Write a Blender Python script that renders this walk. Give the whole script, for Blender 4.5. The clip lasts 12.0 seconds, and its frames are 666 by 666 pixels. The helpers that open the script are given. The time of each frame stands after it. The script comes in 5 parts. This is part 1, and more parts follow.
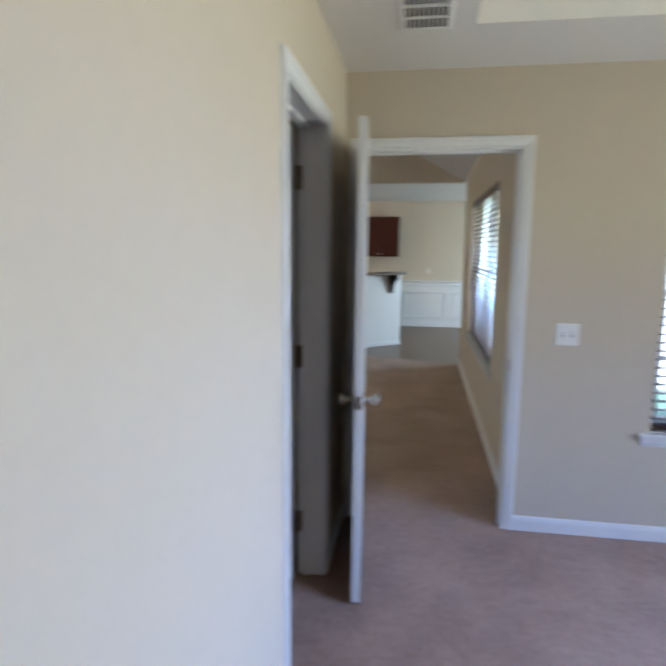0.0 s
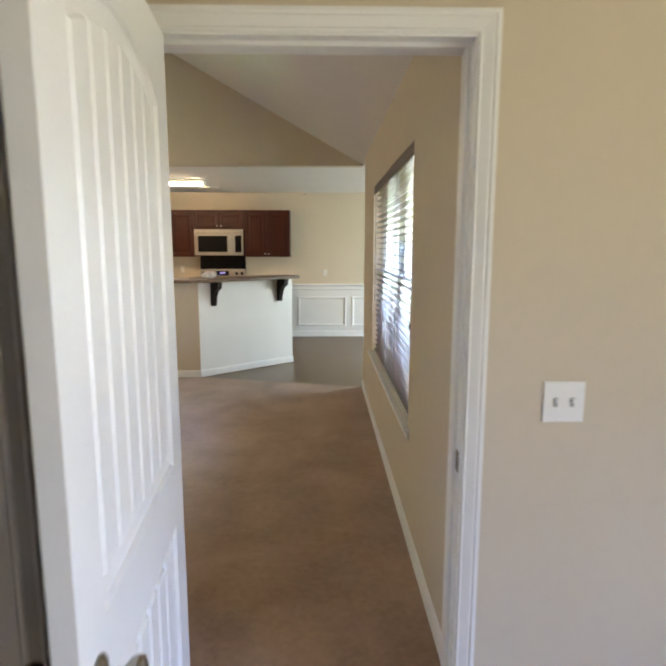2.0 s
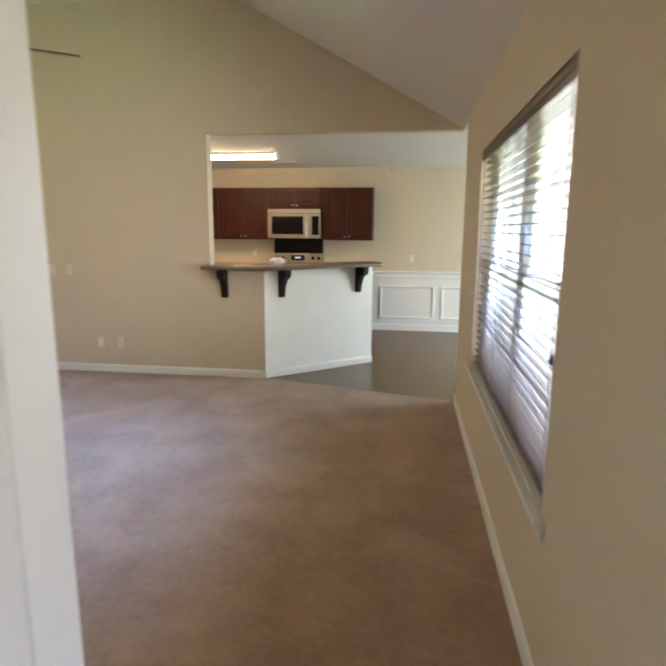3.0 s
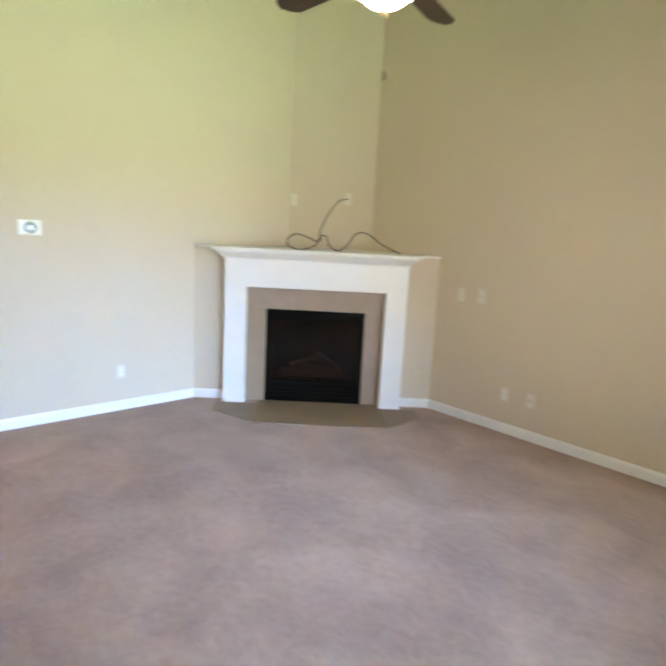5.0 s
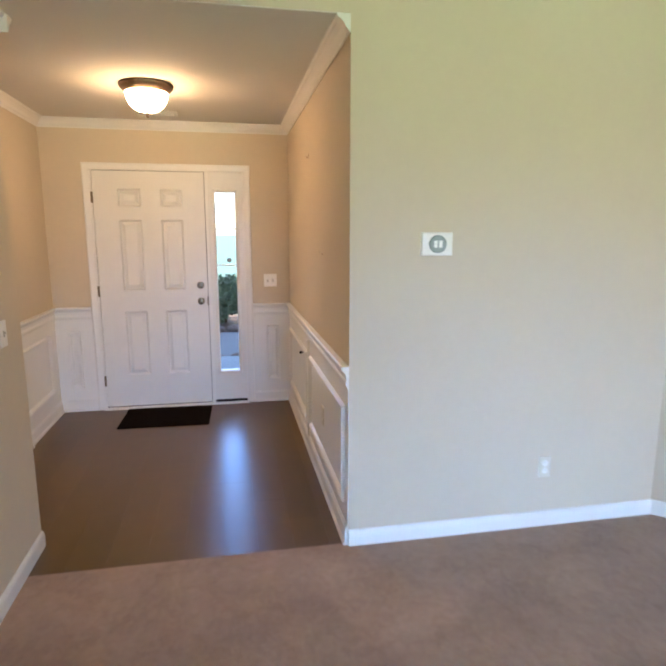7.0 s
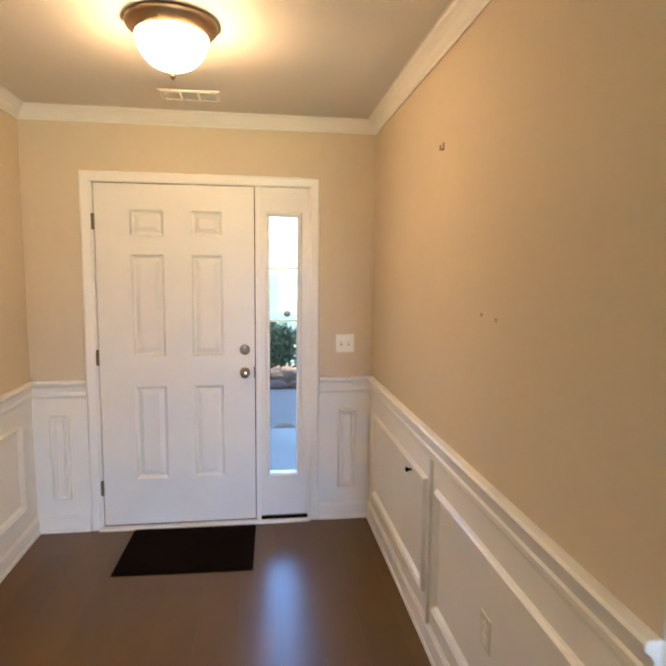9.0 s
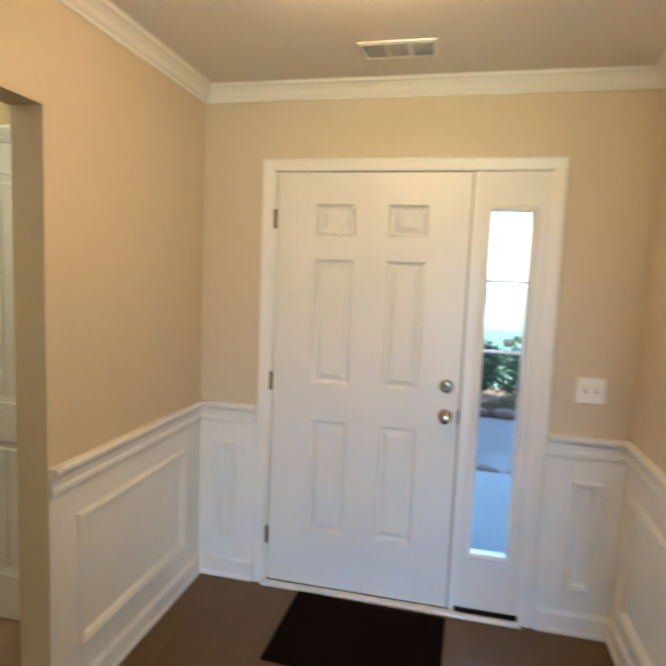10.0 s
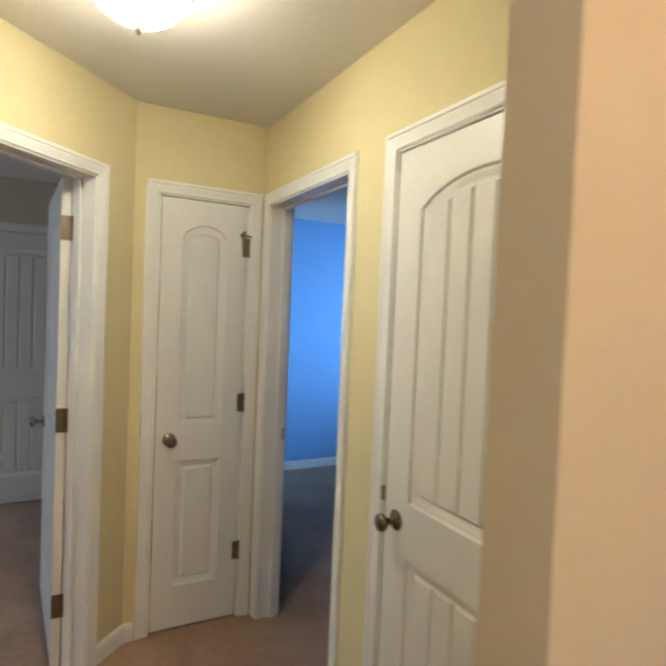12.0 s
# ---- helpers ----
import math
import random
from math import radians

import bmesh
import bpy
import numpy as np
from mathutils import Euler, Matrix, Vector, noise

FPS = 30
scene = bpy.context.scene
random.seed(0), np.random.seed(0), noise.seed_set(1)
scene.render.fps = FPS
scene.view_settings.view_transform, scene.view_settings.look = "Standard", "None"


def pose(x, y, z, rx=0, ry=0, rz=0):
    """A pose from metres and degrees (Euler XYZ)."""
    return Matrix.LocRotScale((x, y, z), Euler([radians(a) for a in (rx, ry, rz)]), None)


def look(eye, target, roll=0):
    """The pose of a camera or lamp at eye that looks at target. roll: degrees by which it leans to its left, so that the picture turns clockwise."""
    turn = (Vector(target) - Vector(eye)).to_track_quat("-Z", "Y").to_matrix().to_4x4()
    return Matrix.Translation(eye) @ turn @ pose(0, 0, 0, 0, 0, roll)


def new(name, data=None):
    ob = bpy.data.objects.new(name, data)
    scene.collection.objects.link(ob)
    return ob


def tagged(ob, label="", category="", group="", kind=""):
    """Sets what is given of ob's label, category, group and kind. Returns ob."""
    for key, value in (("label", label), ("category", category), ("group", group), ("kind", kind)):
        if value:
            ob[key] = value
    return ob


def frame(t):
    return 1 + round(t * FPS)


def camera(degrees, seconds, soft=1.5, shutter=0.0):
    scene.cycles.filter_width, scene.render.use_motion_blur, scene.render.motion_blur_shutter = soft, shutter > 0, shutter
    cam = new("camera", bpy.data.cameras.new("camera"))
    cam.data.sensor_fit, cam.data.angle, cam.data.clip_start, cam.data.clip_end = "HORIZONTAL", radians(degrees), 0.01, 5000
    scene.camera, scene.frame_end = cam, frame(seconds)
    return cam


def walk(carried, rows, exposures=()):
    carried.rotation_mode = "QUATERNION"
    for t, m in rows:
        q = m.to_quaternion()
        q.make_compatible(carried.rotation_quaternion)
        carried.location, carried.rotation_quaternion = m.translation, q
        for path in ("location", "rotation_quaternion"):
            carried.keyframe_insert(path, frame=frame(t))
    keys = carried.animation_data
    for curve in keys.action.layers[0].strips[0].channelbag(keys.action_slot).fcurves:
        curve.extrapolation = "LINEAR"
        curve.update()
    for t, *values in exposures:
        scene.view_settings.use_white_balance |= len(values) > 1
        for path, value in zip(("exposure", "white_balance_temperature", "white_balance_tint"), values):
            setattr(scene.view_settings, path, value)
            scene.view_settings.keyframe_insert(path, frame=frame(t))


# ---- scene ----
cam = camera(62.5, 12.0, soft=2.4, shutter=0.4)
PATH = [
    (0, (0.219, 0.057, 1.547), (-0.088, 2.009, 1.238), 0.5),
    (0.5, (0.336, 0.315, 1.539), (0.608, 2.276, 1.258), -0.2),
    (0.8, (0.333, 0.529, 1.567), (0.755, 2.466, 1.3), -1.5),
    (1, (0.312, 0.672, 1.566), (0.749, 2.605, 1.294), -2.4),
    (1.5, (0.317, 1.117, 1.544), (0.547, 3.083, 1.257), -1.6),
    (2, (0.322, 1.589, 1.526), (0.362, 3.565, 1.219), 0.1),
    (2.5, (0.315, 2.078, 1.519), (0.248, 4.048, 1.181), 0.4),
    (4.3, (-0.096, 3.775, 1.6), (-1.13, 5.433, 1.172), 2.1),
    (4.5, (-0.26, 3.888, 1.572), (-1.413, 5.47, 1.166), 2.9),
    (5, (-0.717, 3.99, 1.559), (-2.158, 5.329, 1.198), 3.0),
    (5.5, (-1.236, 4.05, 1.504), (-2.974, 4.979, 1.163), 2.0),
    (6, (-1.771, 4.057, 1.506), (-3.655, 4.619, 1.141), 1.2),
    (6.5, (-2.256, 4.075, 1.491), (-4.17, 4.503, 1.101), 0.0),
    (7, (-2.697, 4.128, 1.526), (-4.63, 4.497, 1.171), -0.0),
    (7.2, (-2.859, 4.143, 1.528), (-4.802, 4.485, 1.197), 0.5),
    (9, (-4.333, 3.970, 1.548), (-6.301, 4.240, 1.330), 0.55),
    (9.5, (-4.73, 3.968, 1.514), (-6.717, 4.014, 1.294), 1.6),
    (10, (-5.115, 3.915, 1.563), (-7.056, 3.479, 1.358), 2.3),
    (10.5, (-5.443, 3.736, 1.56), (-7.218, 2.831, 1.388), 1.8),
    (11, (-5.705, 3.532, 1.547), (-7.226, 2.244, 1.392), 1.4),
    (11.5, (-5.938, 3.35, 1.572), (-7.166, 1.775, 1.468), 2.0),
    (12, (-6.048, 3.098, 1.534), (-6.985, 1.333, 1.466), 2.4),
]
walk(cam, [(t, look(eye, target, roll)) for t, eye, target, roll in PATH],
     exposures=[(0, 2.86, 5350, 19), (0.7, 2.97, 6250, 18), (1.6, 3.15, 6250, 19), (2.1, 3.25, 6250, 19), (2.5, 3.18, 6350, 21), (4.5, 3.5, 6400, 17), (5, 3.38, 6350, 16), (5.5, 3.25, 6250, 15), (6.5, 3.07, 6200, 16), (7, 2.98, 6250, 18), (9, 3.16, 6400, 13), (9.5, 3.1, 5950, 7), (10, 3.05, 5900, 6), (10.5, 2.95, 5900, 6), (11, 3.2, 5600, 8), (12, 3.36, 5600, 9)])

# ---- world, sun, exposure ----
SUN_EL, SUN_AZ = 56.0, 181.0            # the sun stands high behind the bedroom, out of every window
world = bpy.data.worlds.new("sky")
scene.world = world
world.use_nodes = True
wn = world.node_tree
sky = wn.nodes.new("ShaderNodeTexSky")
sky.sky_type, sky.sun_disc = "NISHITA", False
sky.sun_elevation, sky.sun_rotation = radians(SUN_EL), radians(SUN_AZ)
wn.links.new(sky.outputs[0], wn.nodes["Background"].inputs[0])
wn.nodes["Background"].inputs[1].default_value = 0.13
sun = new("sun", bpy.data.lights.new("sun", "SUN"))
sun.data.energy, sun.data.angle, sun.data.color = 3.4, radians(0.5), (1.0, 0.95, 0.87)
sun_way = Vector((math.sin(radians(SUN_AZ)) * math.cos(radians(SUN_EL)), math.cos(radians(SUN_AZ)) * math.cos(radians(SUN_EL)), math.sin(radians(SUN_EL))))
sun.matrix_world = look(sun_way * 30, (0, 0, 0))

LE_FACE = 0.775                  # room side of the living room's window wall


def window_lamp(name, eye, target, w, h, watts, colour, spread=180):
    """An area lamp in a window's opening, standing in for light from outdoors."""
    o = new(name, bpy.data.lights.new(name, "AREA"))
    o.data.shape, o.data.size, o.data.size_y, o.data.energy, o.data.color = "RECTANGLE", w, h, watts, colour
    o.data.spread = radians(spread)
    o.matrix_world = look(eye, target)
    return o


window_lamp("living_window_sky", (LE_FACE + 0.20, 5.415, 1.30), (-4.0, 5.4, -0.95), 2.0, 0.7, 16.0, (0.23, 0.53, 1.0), 60)
window_lamp("living_window_lawn", (LE_FACE + 0.24, 5.415, 1.30), (-4.0, 5.4, 4.9), 2.0, 1.2, 8.4, (0.57, 1.0, 0.40), 74)
window_lamp("living_window_day", (LE_FACE + 0.28, 5.415, 1.33), (-4.0, 5.6, 1.5), 2.0, 1.4, 10.5, (1.0, 0.93, 0.82), 125)
window_lamp("bedroom_window_sky", (3.62, 1.1, 1.35), (-0.2, 1.1, -1.2), 1.7, 1.4, 7.2, (0.42, 0.60, 1.0), 90)
window_lamp("bedroom_window_lawn", (3.63, 1.1, 1.30), (-0.2, 1.1, 3.5), 1.7, 1.4, 5.2, (1.0, 0.96, 0.62), 105)
window_lamp("dining_window_sky", (4.05, 9.2, 1.2), (0.0, 9.8, 1.2), 2.3, 1.8, 14.0, (0.84, 1.0, 0.90))
window_lamp("blue_room_sky", (-10.5, -0.05, 1.4), (-8.3, -1.78, 1.45), 1.2, 1.0, 2.6, (0.46, 0.72, 1.0), 70)
# added lamp at an unseen opening, only to brighten the side room
window_lamp("side_room_fill", (-1.85, -0.5, 1.4), (-5.0, -0.5, 0.5), 1.3, 1.3, 4.2, (0.72, 0.86, 1.0))

window_lamp("sidelight_sky", (-7.645 - 0.24, 4.122, 1.09), (-6.645, 4.122, 0.47), 0.17, 1.5, 0.21, (0.16, 0.40, 1.0), 64)

# ---- materials ----
def material(name, colour, rough=0.6, metal=0.0, vary=0.06, scale=3.0, fine=60.0, bump=0.0, bump_scale=200.0, spec=0.5, coat=0.0):
    """A painted or plain surface: colour varied at two scales, with fine relief."""
    m = bpy.data.materials.new(name)
    m.use_nodes = True
    t = m.node_tree
    b = t.nodes["Principled BSDF"]
    b.inputs["Roughness"].default_value, b.inputs["Metallic"].default_value = rough, metal
    b.inputs["Specular IOR Level"].default_value = spec
    b.inputs["Coat Weight"].default_value = coat
    co = t.nodes.new("ShaderNodeTexCoord")
    big, small = t.nodes.new("ShaderNodeTexNoise"), t.nodes.new("ShaderNodeTexNoise")
    big.inputs["Scale"].default_value, small.inputs["Scale"].default_value = scale, fine
    big.inputs["Detail"].default_value, small.inputs["Detail"].default_value = 4, 2
    mix = t.nodes.new("ShaderNodeMix")
    mix.data_type = "FLOAT"
    mix.inputs[0].default_value = 0.35
    t.links.new(co.outputs["Object"], big.inputs[0]), t.links.new(co.outputs["Object"], small.inputs[0])
    t.links.new(big.outputs[0], mix.inputs[2]), t.links.new(small.outputs[0], mix.inputs[3])
    ramp = t.nodes.new("ShaderNodeMapRange")
    ramp.inputs[1].default_value, ramp.inputs[2].default_value = 0.3, 0.7
    ramp.inputs[3].default_value, ramp.inputs[4].default_value = 1 - vary, 1 + vary
    t.links.new(mix.outputs[0], ramp.inputs[0])
    col = t.nodes.new("ShaderNodeVectorMath")
    col.operation = "SCALE"
    col.inputs[0].default_value = colour
    t.links.new(ramp.outputs[0], col.inputs["Scale"])
    t.links.new(col.outputs[0], b.inputs["Base Color"])
    if bump:
        grain, relief = t.nodes.new("ShaderNodeTexNoise"), t.nodes.new("ShaderNodeBump")
        grain.inputs["Scale"].default_value, grain.inputs["Detail"].default_value = bump_scale, 3
        relief.inputs["Strength"].default_value, relief.inputs["Distance"].default_value = bump, 0.004
        t.links.new(co.outputs["Object"], grain.inputs[0])
        t.links.new(grain.outputs[0], relief.inputs["Height"])
        t.links.new(relief.outputs[0], b.inputs["Normal"])
    return m


def wood(name, dark, light, rough, stretch=(1, 1, 0.06), scale=30.0, coat=0.0):
    """Grained wood; the grain runs along the axis that is least stretched."""
    m = material(name, light, rough, coat=coat)
    t = m.node_tree
    b = t.nodes["Principled BSDF"]
    co, mp, n = t.nodes.new("ShaderNodeTexCoord"), t.nodes.new("ShaderNodeMapping"), t.nodes.new("ShaderNodeTexNoise")
    mp.inputs["Scale"].default_value = stretch
    n.inputs["Scale"].default_value, n.inputs["Detail"].default_value, n.inputs["Distortion"].default_value = scale, 6, 0.6
    ramp = t.nodes.new("ShaderNodeValToRGB")
    ramp.color_ramp.elements[0].position, ramp.color_ramp.elements[0].color = 0.32, (*dark, 1)
    ramp.color_ramp.elements[1].position, ramp.color_ramp.elements[1].color = 0.68, (*light, 1)
    t.links.new(co.outputs["Object"], mp.inputs[0]), t.links.new(mp.outputs[0], n.inputs[0])
    t.links.new(n.outputs[0], ramp.inputs[0]), t.links.new(ramp.outputs[0], b.inputs["Base Color"])
    return m


def carpet(name, dark, light):
    """Short cut pile: tread marks a hand wide, tufts a few millimetres wide."""
    m = bpy.data.materials.new(name)
    m.use_nodes = True
    t = m.node_tree
    b = t.nodes["Principled BSDF"]
    b.inputs["Roughness"].default_value, b.inputs["Specular IOR Level"].default_value = 1.0, 0.1
    b.inputs["Sheen Weight"].default_value, b.inputs["Sheen Roughness"].default_value = 0.25, 0.6
    co = t.nodes.new("ShaderNodeTexCoord")
    tread, tuft, pile = (t.nodes.new("ShaderNodeTexNoise") for _ in range(3))
    for n, s, d, w in ((tread, 2.3, 8, 0.5), (tuft, 24, 6, 0.8), (pile, 240, 2, 0.0)):
        n.inputs["Scale"].default_value, n.inputs["Detail"].default_value, n.inputs["Distortion"].default_value = s, d, w
        t.links.new(co.outputs["Object"], n.inputs[0])
    add, add2 = t.nodes.new("ShaderNodeMix"), t.nodes.new("ShaderNodeMix")
    add.data_type = add2.data_type = "FLOAT"
    add.inputs[0].default_value, add2.inputs[0].default_value = 0.34, 0.16
    t.links.new(tread.outputs[0], add.inputs[2]), t.links.new(tuft.outputs[0], add.inputs[3])
    t.links.new(add.outputs[0], add2.inputs[2]), t.links.new(pile.outputs[0], add2.inputs[3])
    ramp = t.nodes.new("ShaderNodeValToRGB")
    ramp.color_ramp.elements[0].position, ramp.color_ramp.elements[0].color = 0.34, (*dark, 1)
    ramp.color_ramp.elements[1].position, ramp.color_ramp.elements[1].color = 0.66, (*light, 1)
    t.links.new(add2.outputs[0], ramp.inputs[0]), t.links.new(ramp.outputs[0], b.inputs["Base Color"])
    relief = t.nodes.new("ShaderNodeBump")
    relief.inputs["Strength"].default_value, relief.inputs["Distance"].default_value = 0.7, 0.008
    pick = t.nodes.new("ShaderNodeMix")
    pick.data_type, pick.inputs[0].default_value = "FLOAT", 0.5
    t.links.new(tuft.outputs[0], pick.inputs[2]), t.links.new(pile.outputs[0], pick.inputs[3])
    t.links.new(pick.outputs[0], relief.inputs["Height"]), t.links.new(relief.outputs[0], b.inputs["Normal"])
    return m


def glow(name, colour, strength):
    m = bpy.data.materials.new(name)
    m.use_nodes = True
    b = m.node_tree.nodes["Principled BSDF"]
    b.inputs["Base Color"].default_value = (0.9, 0.88, 0.82, 1)
    b.inputs["Emission Color"].default_value, b.inputs["Emission Strength"].default_value = (*colour, 1), strength
    return m


def glass(name, tint=(0.95, 0.98, 0.97), rough=0.02):
    m = bpy.data.materials.new(name)
    m.use_nodes = True
    t = m.node_tree
    t.nodes.remove(t.nodes["Principled BSDF"])
    clear, gloss, mix, edge, ramp = (t.nodes.new(k) for k in ("ShaderNodeBsdfTransparent", "ShaderNodeBsdfGlossy", "ShaderNodeMixShader", "ShaderNodeLayerWeight", "ShaderNodeMapRange"))
    clear.inputs[0].default_value = (*tint, 1)
    gloss.inputs["Roughness"].default_value, edge.inputs[0].default_value = rough, 0.5
    ramp.inputs[1].default_value, ramp.inputs[2].default_value, ramp.inputs[3].default_value, ramp.inputs[4].default_value = 0.5, 1.0, 0.03, 0.22
    t.links.new(edge.outputs["Facing"], ramp.inputs[0])
    t.links.new(ramp.outputs[0], mix.inputs[0]), t.links.new(clear.outputs[0], mix.inputs[1]), t.links.new(gloss.outputs[0], mix.inputs[2])
    t.links.new(mix.outputs[0], t.nodes["Material Output"].inputs[0])
    return m


PAINT = material("beige_wall_paint", (0.57, 0.49, 0.375), 0.75, vary=0.03, scale=1.2, fine=25, bump=0.12, bump_scale=220, spec=0.25)
HALLPAINT = material("pale_yellow_wall_paint", (0.63, 0.55, 0.32), 0.75, vary=0.03, scale=1.2, fine=25, bump=0.12, bump_scale=220, spec=0.25)
CEILING = material("ceiling_paint", (0.72, 0.69, 0.65), 0.9, vary=0.02, scale=2, bump=0.25, bump_scale=160, spec=0.2)
TRIM = material("white_trim_paint", (0.73, 0.72, 0.70), 0.32, vary=0.025, scale=4, fine=80, bump=0.03, bump_scale=90)
DOOR = material("white_door_paint", (0.69, 0.68, 0.66), 0.36, vary=0.03, scale=5, fine=90, bump=0.06, bump_scale=120)
# the blue of daylight on these walls is put into their colour
BLUE = material("daylight_blue_wall", (0.20, 0.36, 0.66), 0.75, vary=0.03, scale=1.2, fine=25, bump=0.1, bump_scale=220)
CARPET = carpet("beige_carpet", (0.215, 0.124, 0.078), (0.405, 0.258, 0.176))
LVINYL = material("brown_floor", (0.112, 0.061, 0.019), 0.29, vary=0.10, scale=2.6, fine=9, spec=0.35)
PLANK = material("brown_floor_plank", (0.112, 0.061, 0.019), 0.29, vary=0.09, scale=2.2, fine=9, spec=0.35)
pt = PLANK.node_tree
info, tone, mul = (pt.nodes.new(k) for k in ("ShaderNodeObjectInfo", "ShaderNodeMapRange", "ShaderNodeVectorMath"))
mul.operation = "SCALE"
tone.inputs[3].default_value, tone.inputs[4].default_value = 0.92, 1.08
pt.links.new(info.outputs["Random"], tone.inputs[0])
base = pt.nodes["Principled BSDF"].inputs["Base Color"]
pt.links.new(base.links[0].from_socket, mul.inputs[0])
pt.links.new(tone.outputs[0], mul.inputs["Scale"]), pt.links.new(mul.outputs[0], base)
HEARTH = material("brown_hearth_tile", (0.215, 0.15, 0.09), 0.55, vary=0.1, scale=8, fine=120, bump=0.1, bump_scale=150)
TILE = material("tan_tile", (0.30, 0.22, 0.155), 0.45, vary=0.1, scale=7, fine=110, bump=0.08, bump_scale=150)
CHERRY = wood("cherry_wood", (0.030, 0.006, 0.003), (0.056, 0.011, 0.004), 0.40)
CHERRY.node_tree.nodes["Principled BSDF"].inputs["Specular IOR Level"].default_value = 0.25
ESPRESSO = wood("espresso_wood", (0.022, 0.012, 0.009), (0.055, 0.028, 0.020), 0.36, (0.06, 1, 1))
ESPRESSO_Y = wood("espresso_wood_long", (0.022, 0.012, 0.009), (0.055, 0.028, 0.020), 0.36, (1, 0.06, 1))
ESPRESSO_GLOSS = wood("glossy_espresso_wood", (0.022, 0.012, 0.009), (0.055, 0.028, 0.020), 0.36, (0.06, 1, 1), coat=0.4)
ESPRESSO_GLOSS.node_tree.nodes["Principled BSDF"].inputs["Coat Roughness"].default_value = 0.18
for m_ in (ESPRESSO, ESPRESSO_Y):
    m_.node_tree.nodes["Principled BSDF"].inputs["Specular IOR Level"].default_value = 0.18
LAMINATE = material("bar_laminate", (0.13, 0.088, 0.062), 0.3, vary=0.4, scale=14, fine=160)
STEEL = material("brushed_steel", (0.43, 0.41, 0.38), 0.33, 1.0, vary=0.05, scale=6)
NICKEL = material("satin_nickel", (0.33, 0.30, 0.26), 0.24, 1.0, vary=0.04)
BRONZE = material("aged_bronze", (0.30, 0.22, 0.15), 0.42, 1.0, vary=0.1)
KNOB = material("dark_satin_nickel", (0.20, 0.165, 0.125), 0.26, 1.0, vary=0.08)
HINGE = material("antique_hinge", (0.22, 0.18, 0.13), 0.4, 1.0, vary=0.1)
BLACK = material("black_metal", (0.004, 0.0035, 0.003), 0.6, vary=0.2, spec=0.04)
BLACKGLASS = material("black_glass", (0.005, 0.005, 0.006), 0.10, vary=0.1, spec=0.15)
IRON = material("dark_corbel_stain", (0.014, 0.007, 0.005), 0.5, vary=0.3, bump=0.1, spec=0.2)
PLASTIC = material("white_plastic", (0.78, 0.77, 0.74), 0.35, vary=0.01)
ALMOND = material("light_almond_plastic", (0.64, 0.60, 0.51), 0.4, vary=0.01)
VINYL = material("white_window_vinyl", (0.75, 0.75, 0.74), 0.4, vary=0.02)
SLOT = material("dark_slot", (0.03, 0.028, 0.026), 0.8)
FAINT = material("switch_slot", (0.33, 0.32, 0.30), 0.7)
GREYLCD = material("grey_display", (0.24, 0.28, 0.27), 0.25)
RUBBER = material("dark_doormat", (0.008, 0.005, 0.004), 1.0, spec=0.02, vary=0.3, fine=200, bump=0.8, bump_scale=320)
CABLE = material("black_cable", (0.02, 0.018, 0.016), 0.45)
CORD = material("blind_cord", (0.05, 0.03, 0.022), 0.8)
GLASS = glass("window_glass")
SMOKED = glass("smoked_fire_glass", (0.42, 0.36, 0.33), 0.06)
LOG = material("ceramic_log", (0.20, 0.13, 0.085), 0.9, vary=0.45, scale=14, fine=70, bump=0.9, bump_scale=45)
BULB = glow("frosted_bowl", (1.0, 0.64, 0.31), 10.5)
HALLBULB = glow("frosted_hall_bowl", (1.0, 0.86, 0.58), 6.9)
FANBULB = glow("frosted_fan_bowl", (1.0, 0.84, 0.66), 6.5)
TUBE = glow("fluorescent_diffuser", (1.0, 0.76, 0.44), 8.0)
LCD = glow("blue_clock", (0.12, 0.16, 1.0), 0.12)
GRASS = material("lawn", (0.05, 0.10, 0.072), 0.9, vary=0.35, scale=0.35, fine=14, bump=0.6, bump_scale=30)
PATHWAY = material("grey_concrete", (0.17, 0.18, 0.20), 0.85, vary=0.15, scale=1.5, fine=40, bump=0.2)
PORCH = material("porch_concrete", (0.25, 0.29, 0.33), 0.7, vary=0.1, scale=2, fine=40, bump=0.1)
ROAD = material("pale_concrete", (0.36, 0.34, 0.31), 0.85, vary=0.1, scale=1.5, fine=40, bump=0.2)
MULCH = material("mulch", (0.09, 0.05, 0.03), 0.95, vary=0.4, scale=12, fine=70, bump=0.8, bump_scale=60)
BARK = material("bark", (0.10, 0.075, 0.055), 0.95, vary=0.3, scale=9, bump=0.8, bump_scale=30)
LEAF = material("leaves", (0.075, 0.125, 0.085), 0.6, vary=0.45, scale=1.5, fine=9)
HEDGE = material("glossy_evergreen_leaves", (0.10, 0.16, 0.085), 0.35, vary=0.55, scale=4, fine=20)
BRICK = material("edging_stone", (0.15, 0.11, 0.10), 0.9, vary=0.25, bump=0.4, bump_scale=40)
BOWL = material("white_crumpled_bag", (0.7, 0.7, 0.72), 0.4, vary=0.08, scale=20)
COUNTER = material("tan_counter", (0.40, 0.30, 0.19), 0.35, vary=0.25, scale=18, fine=140)


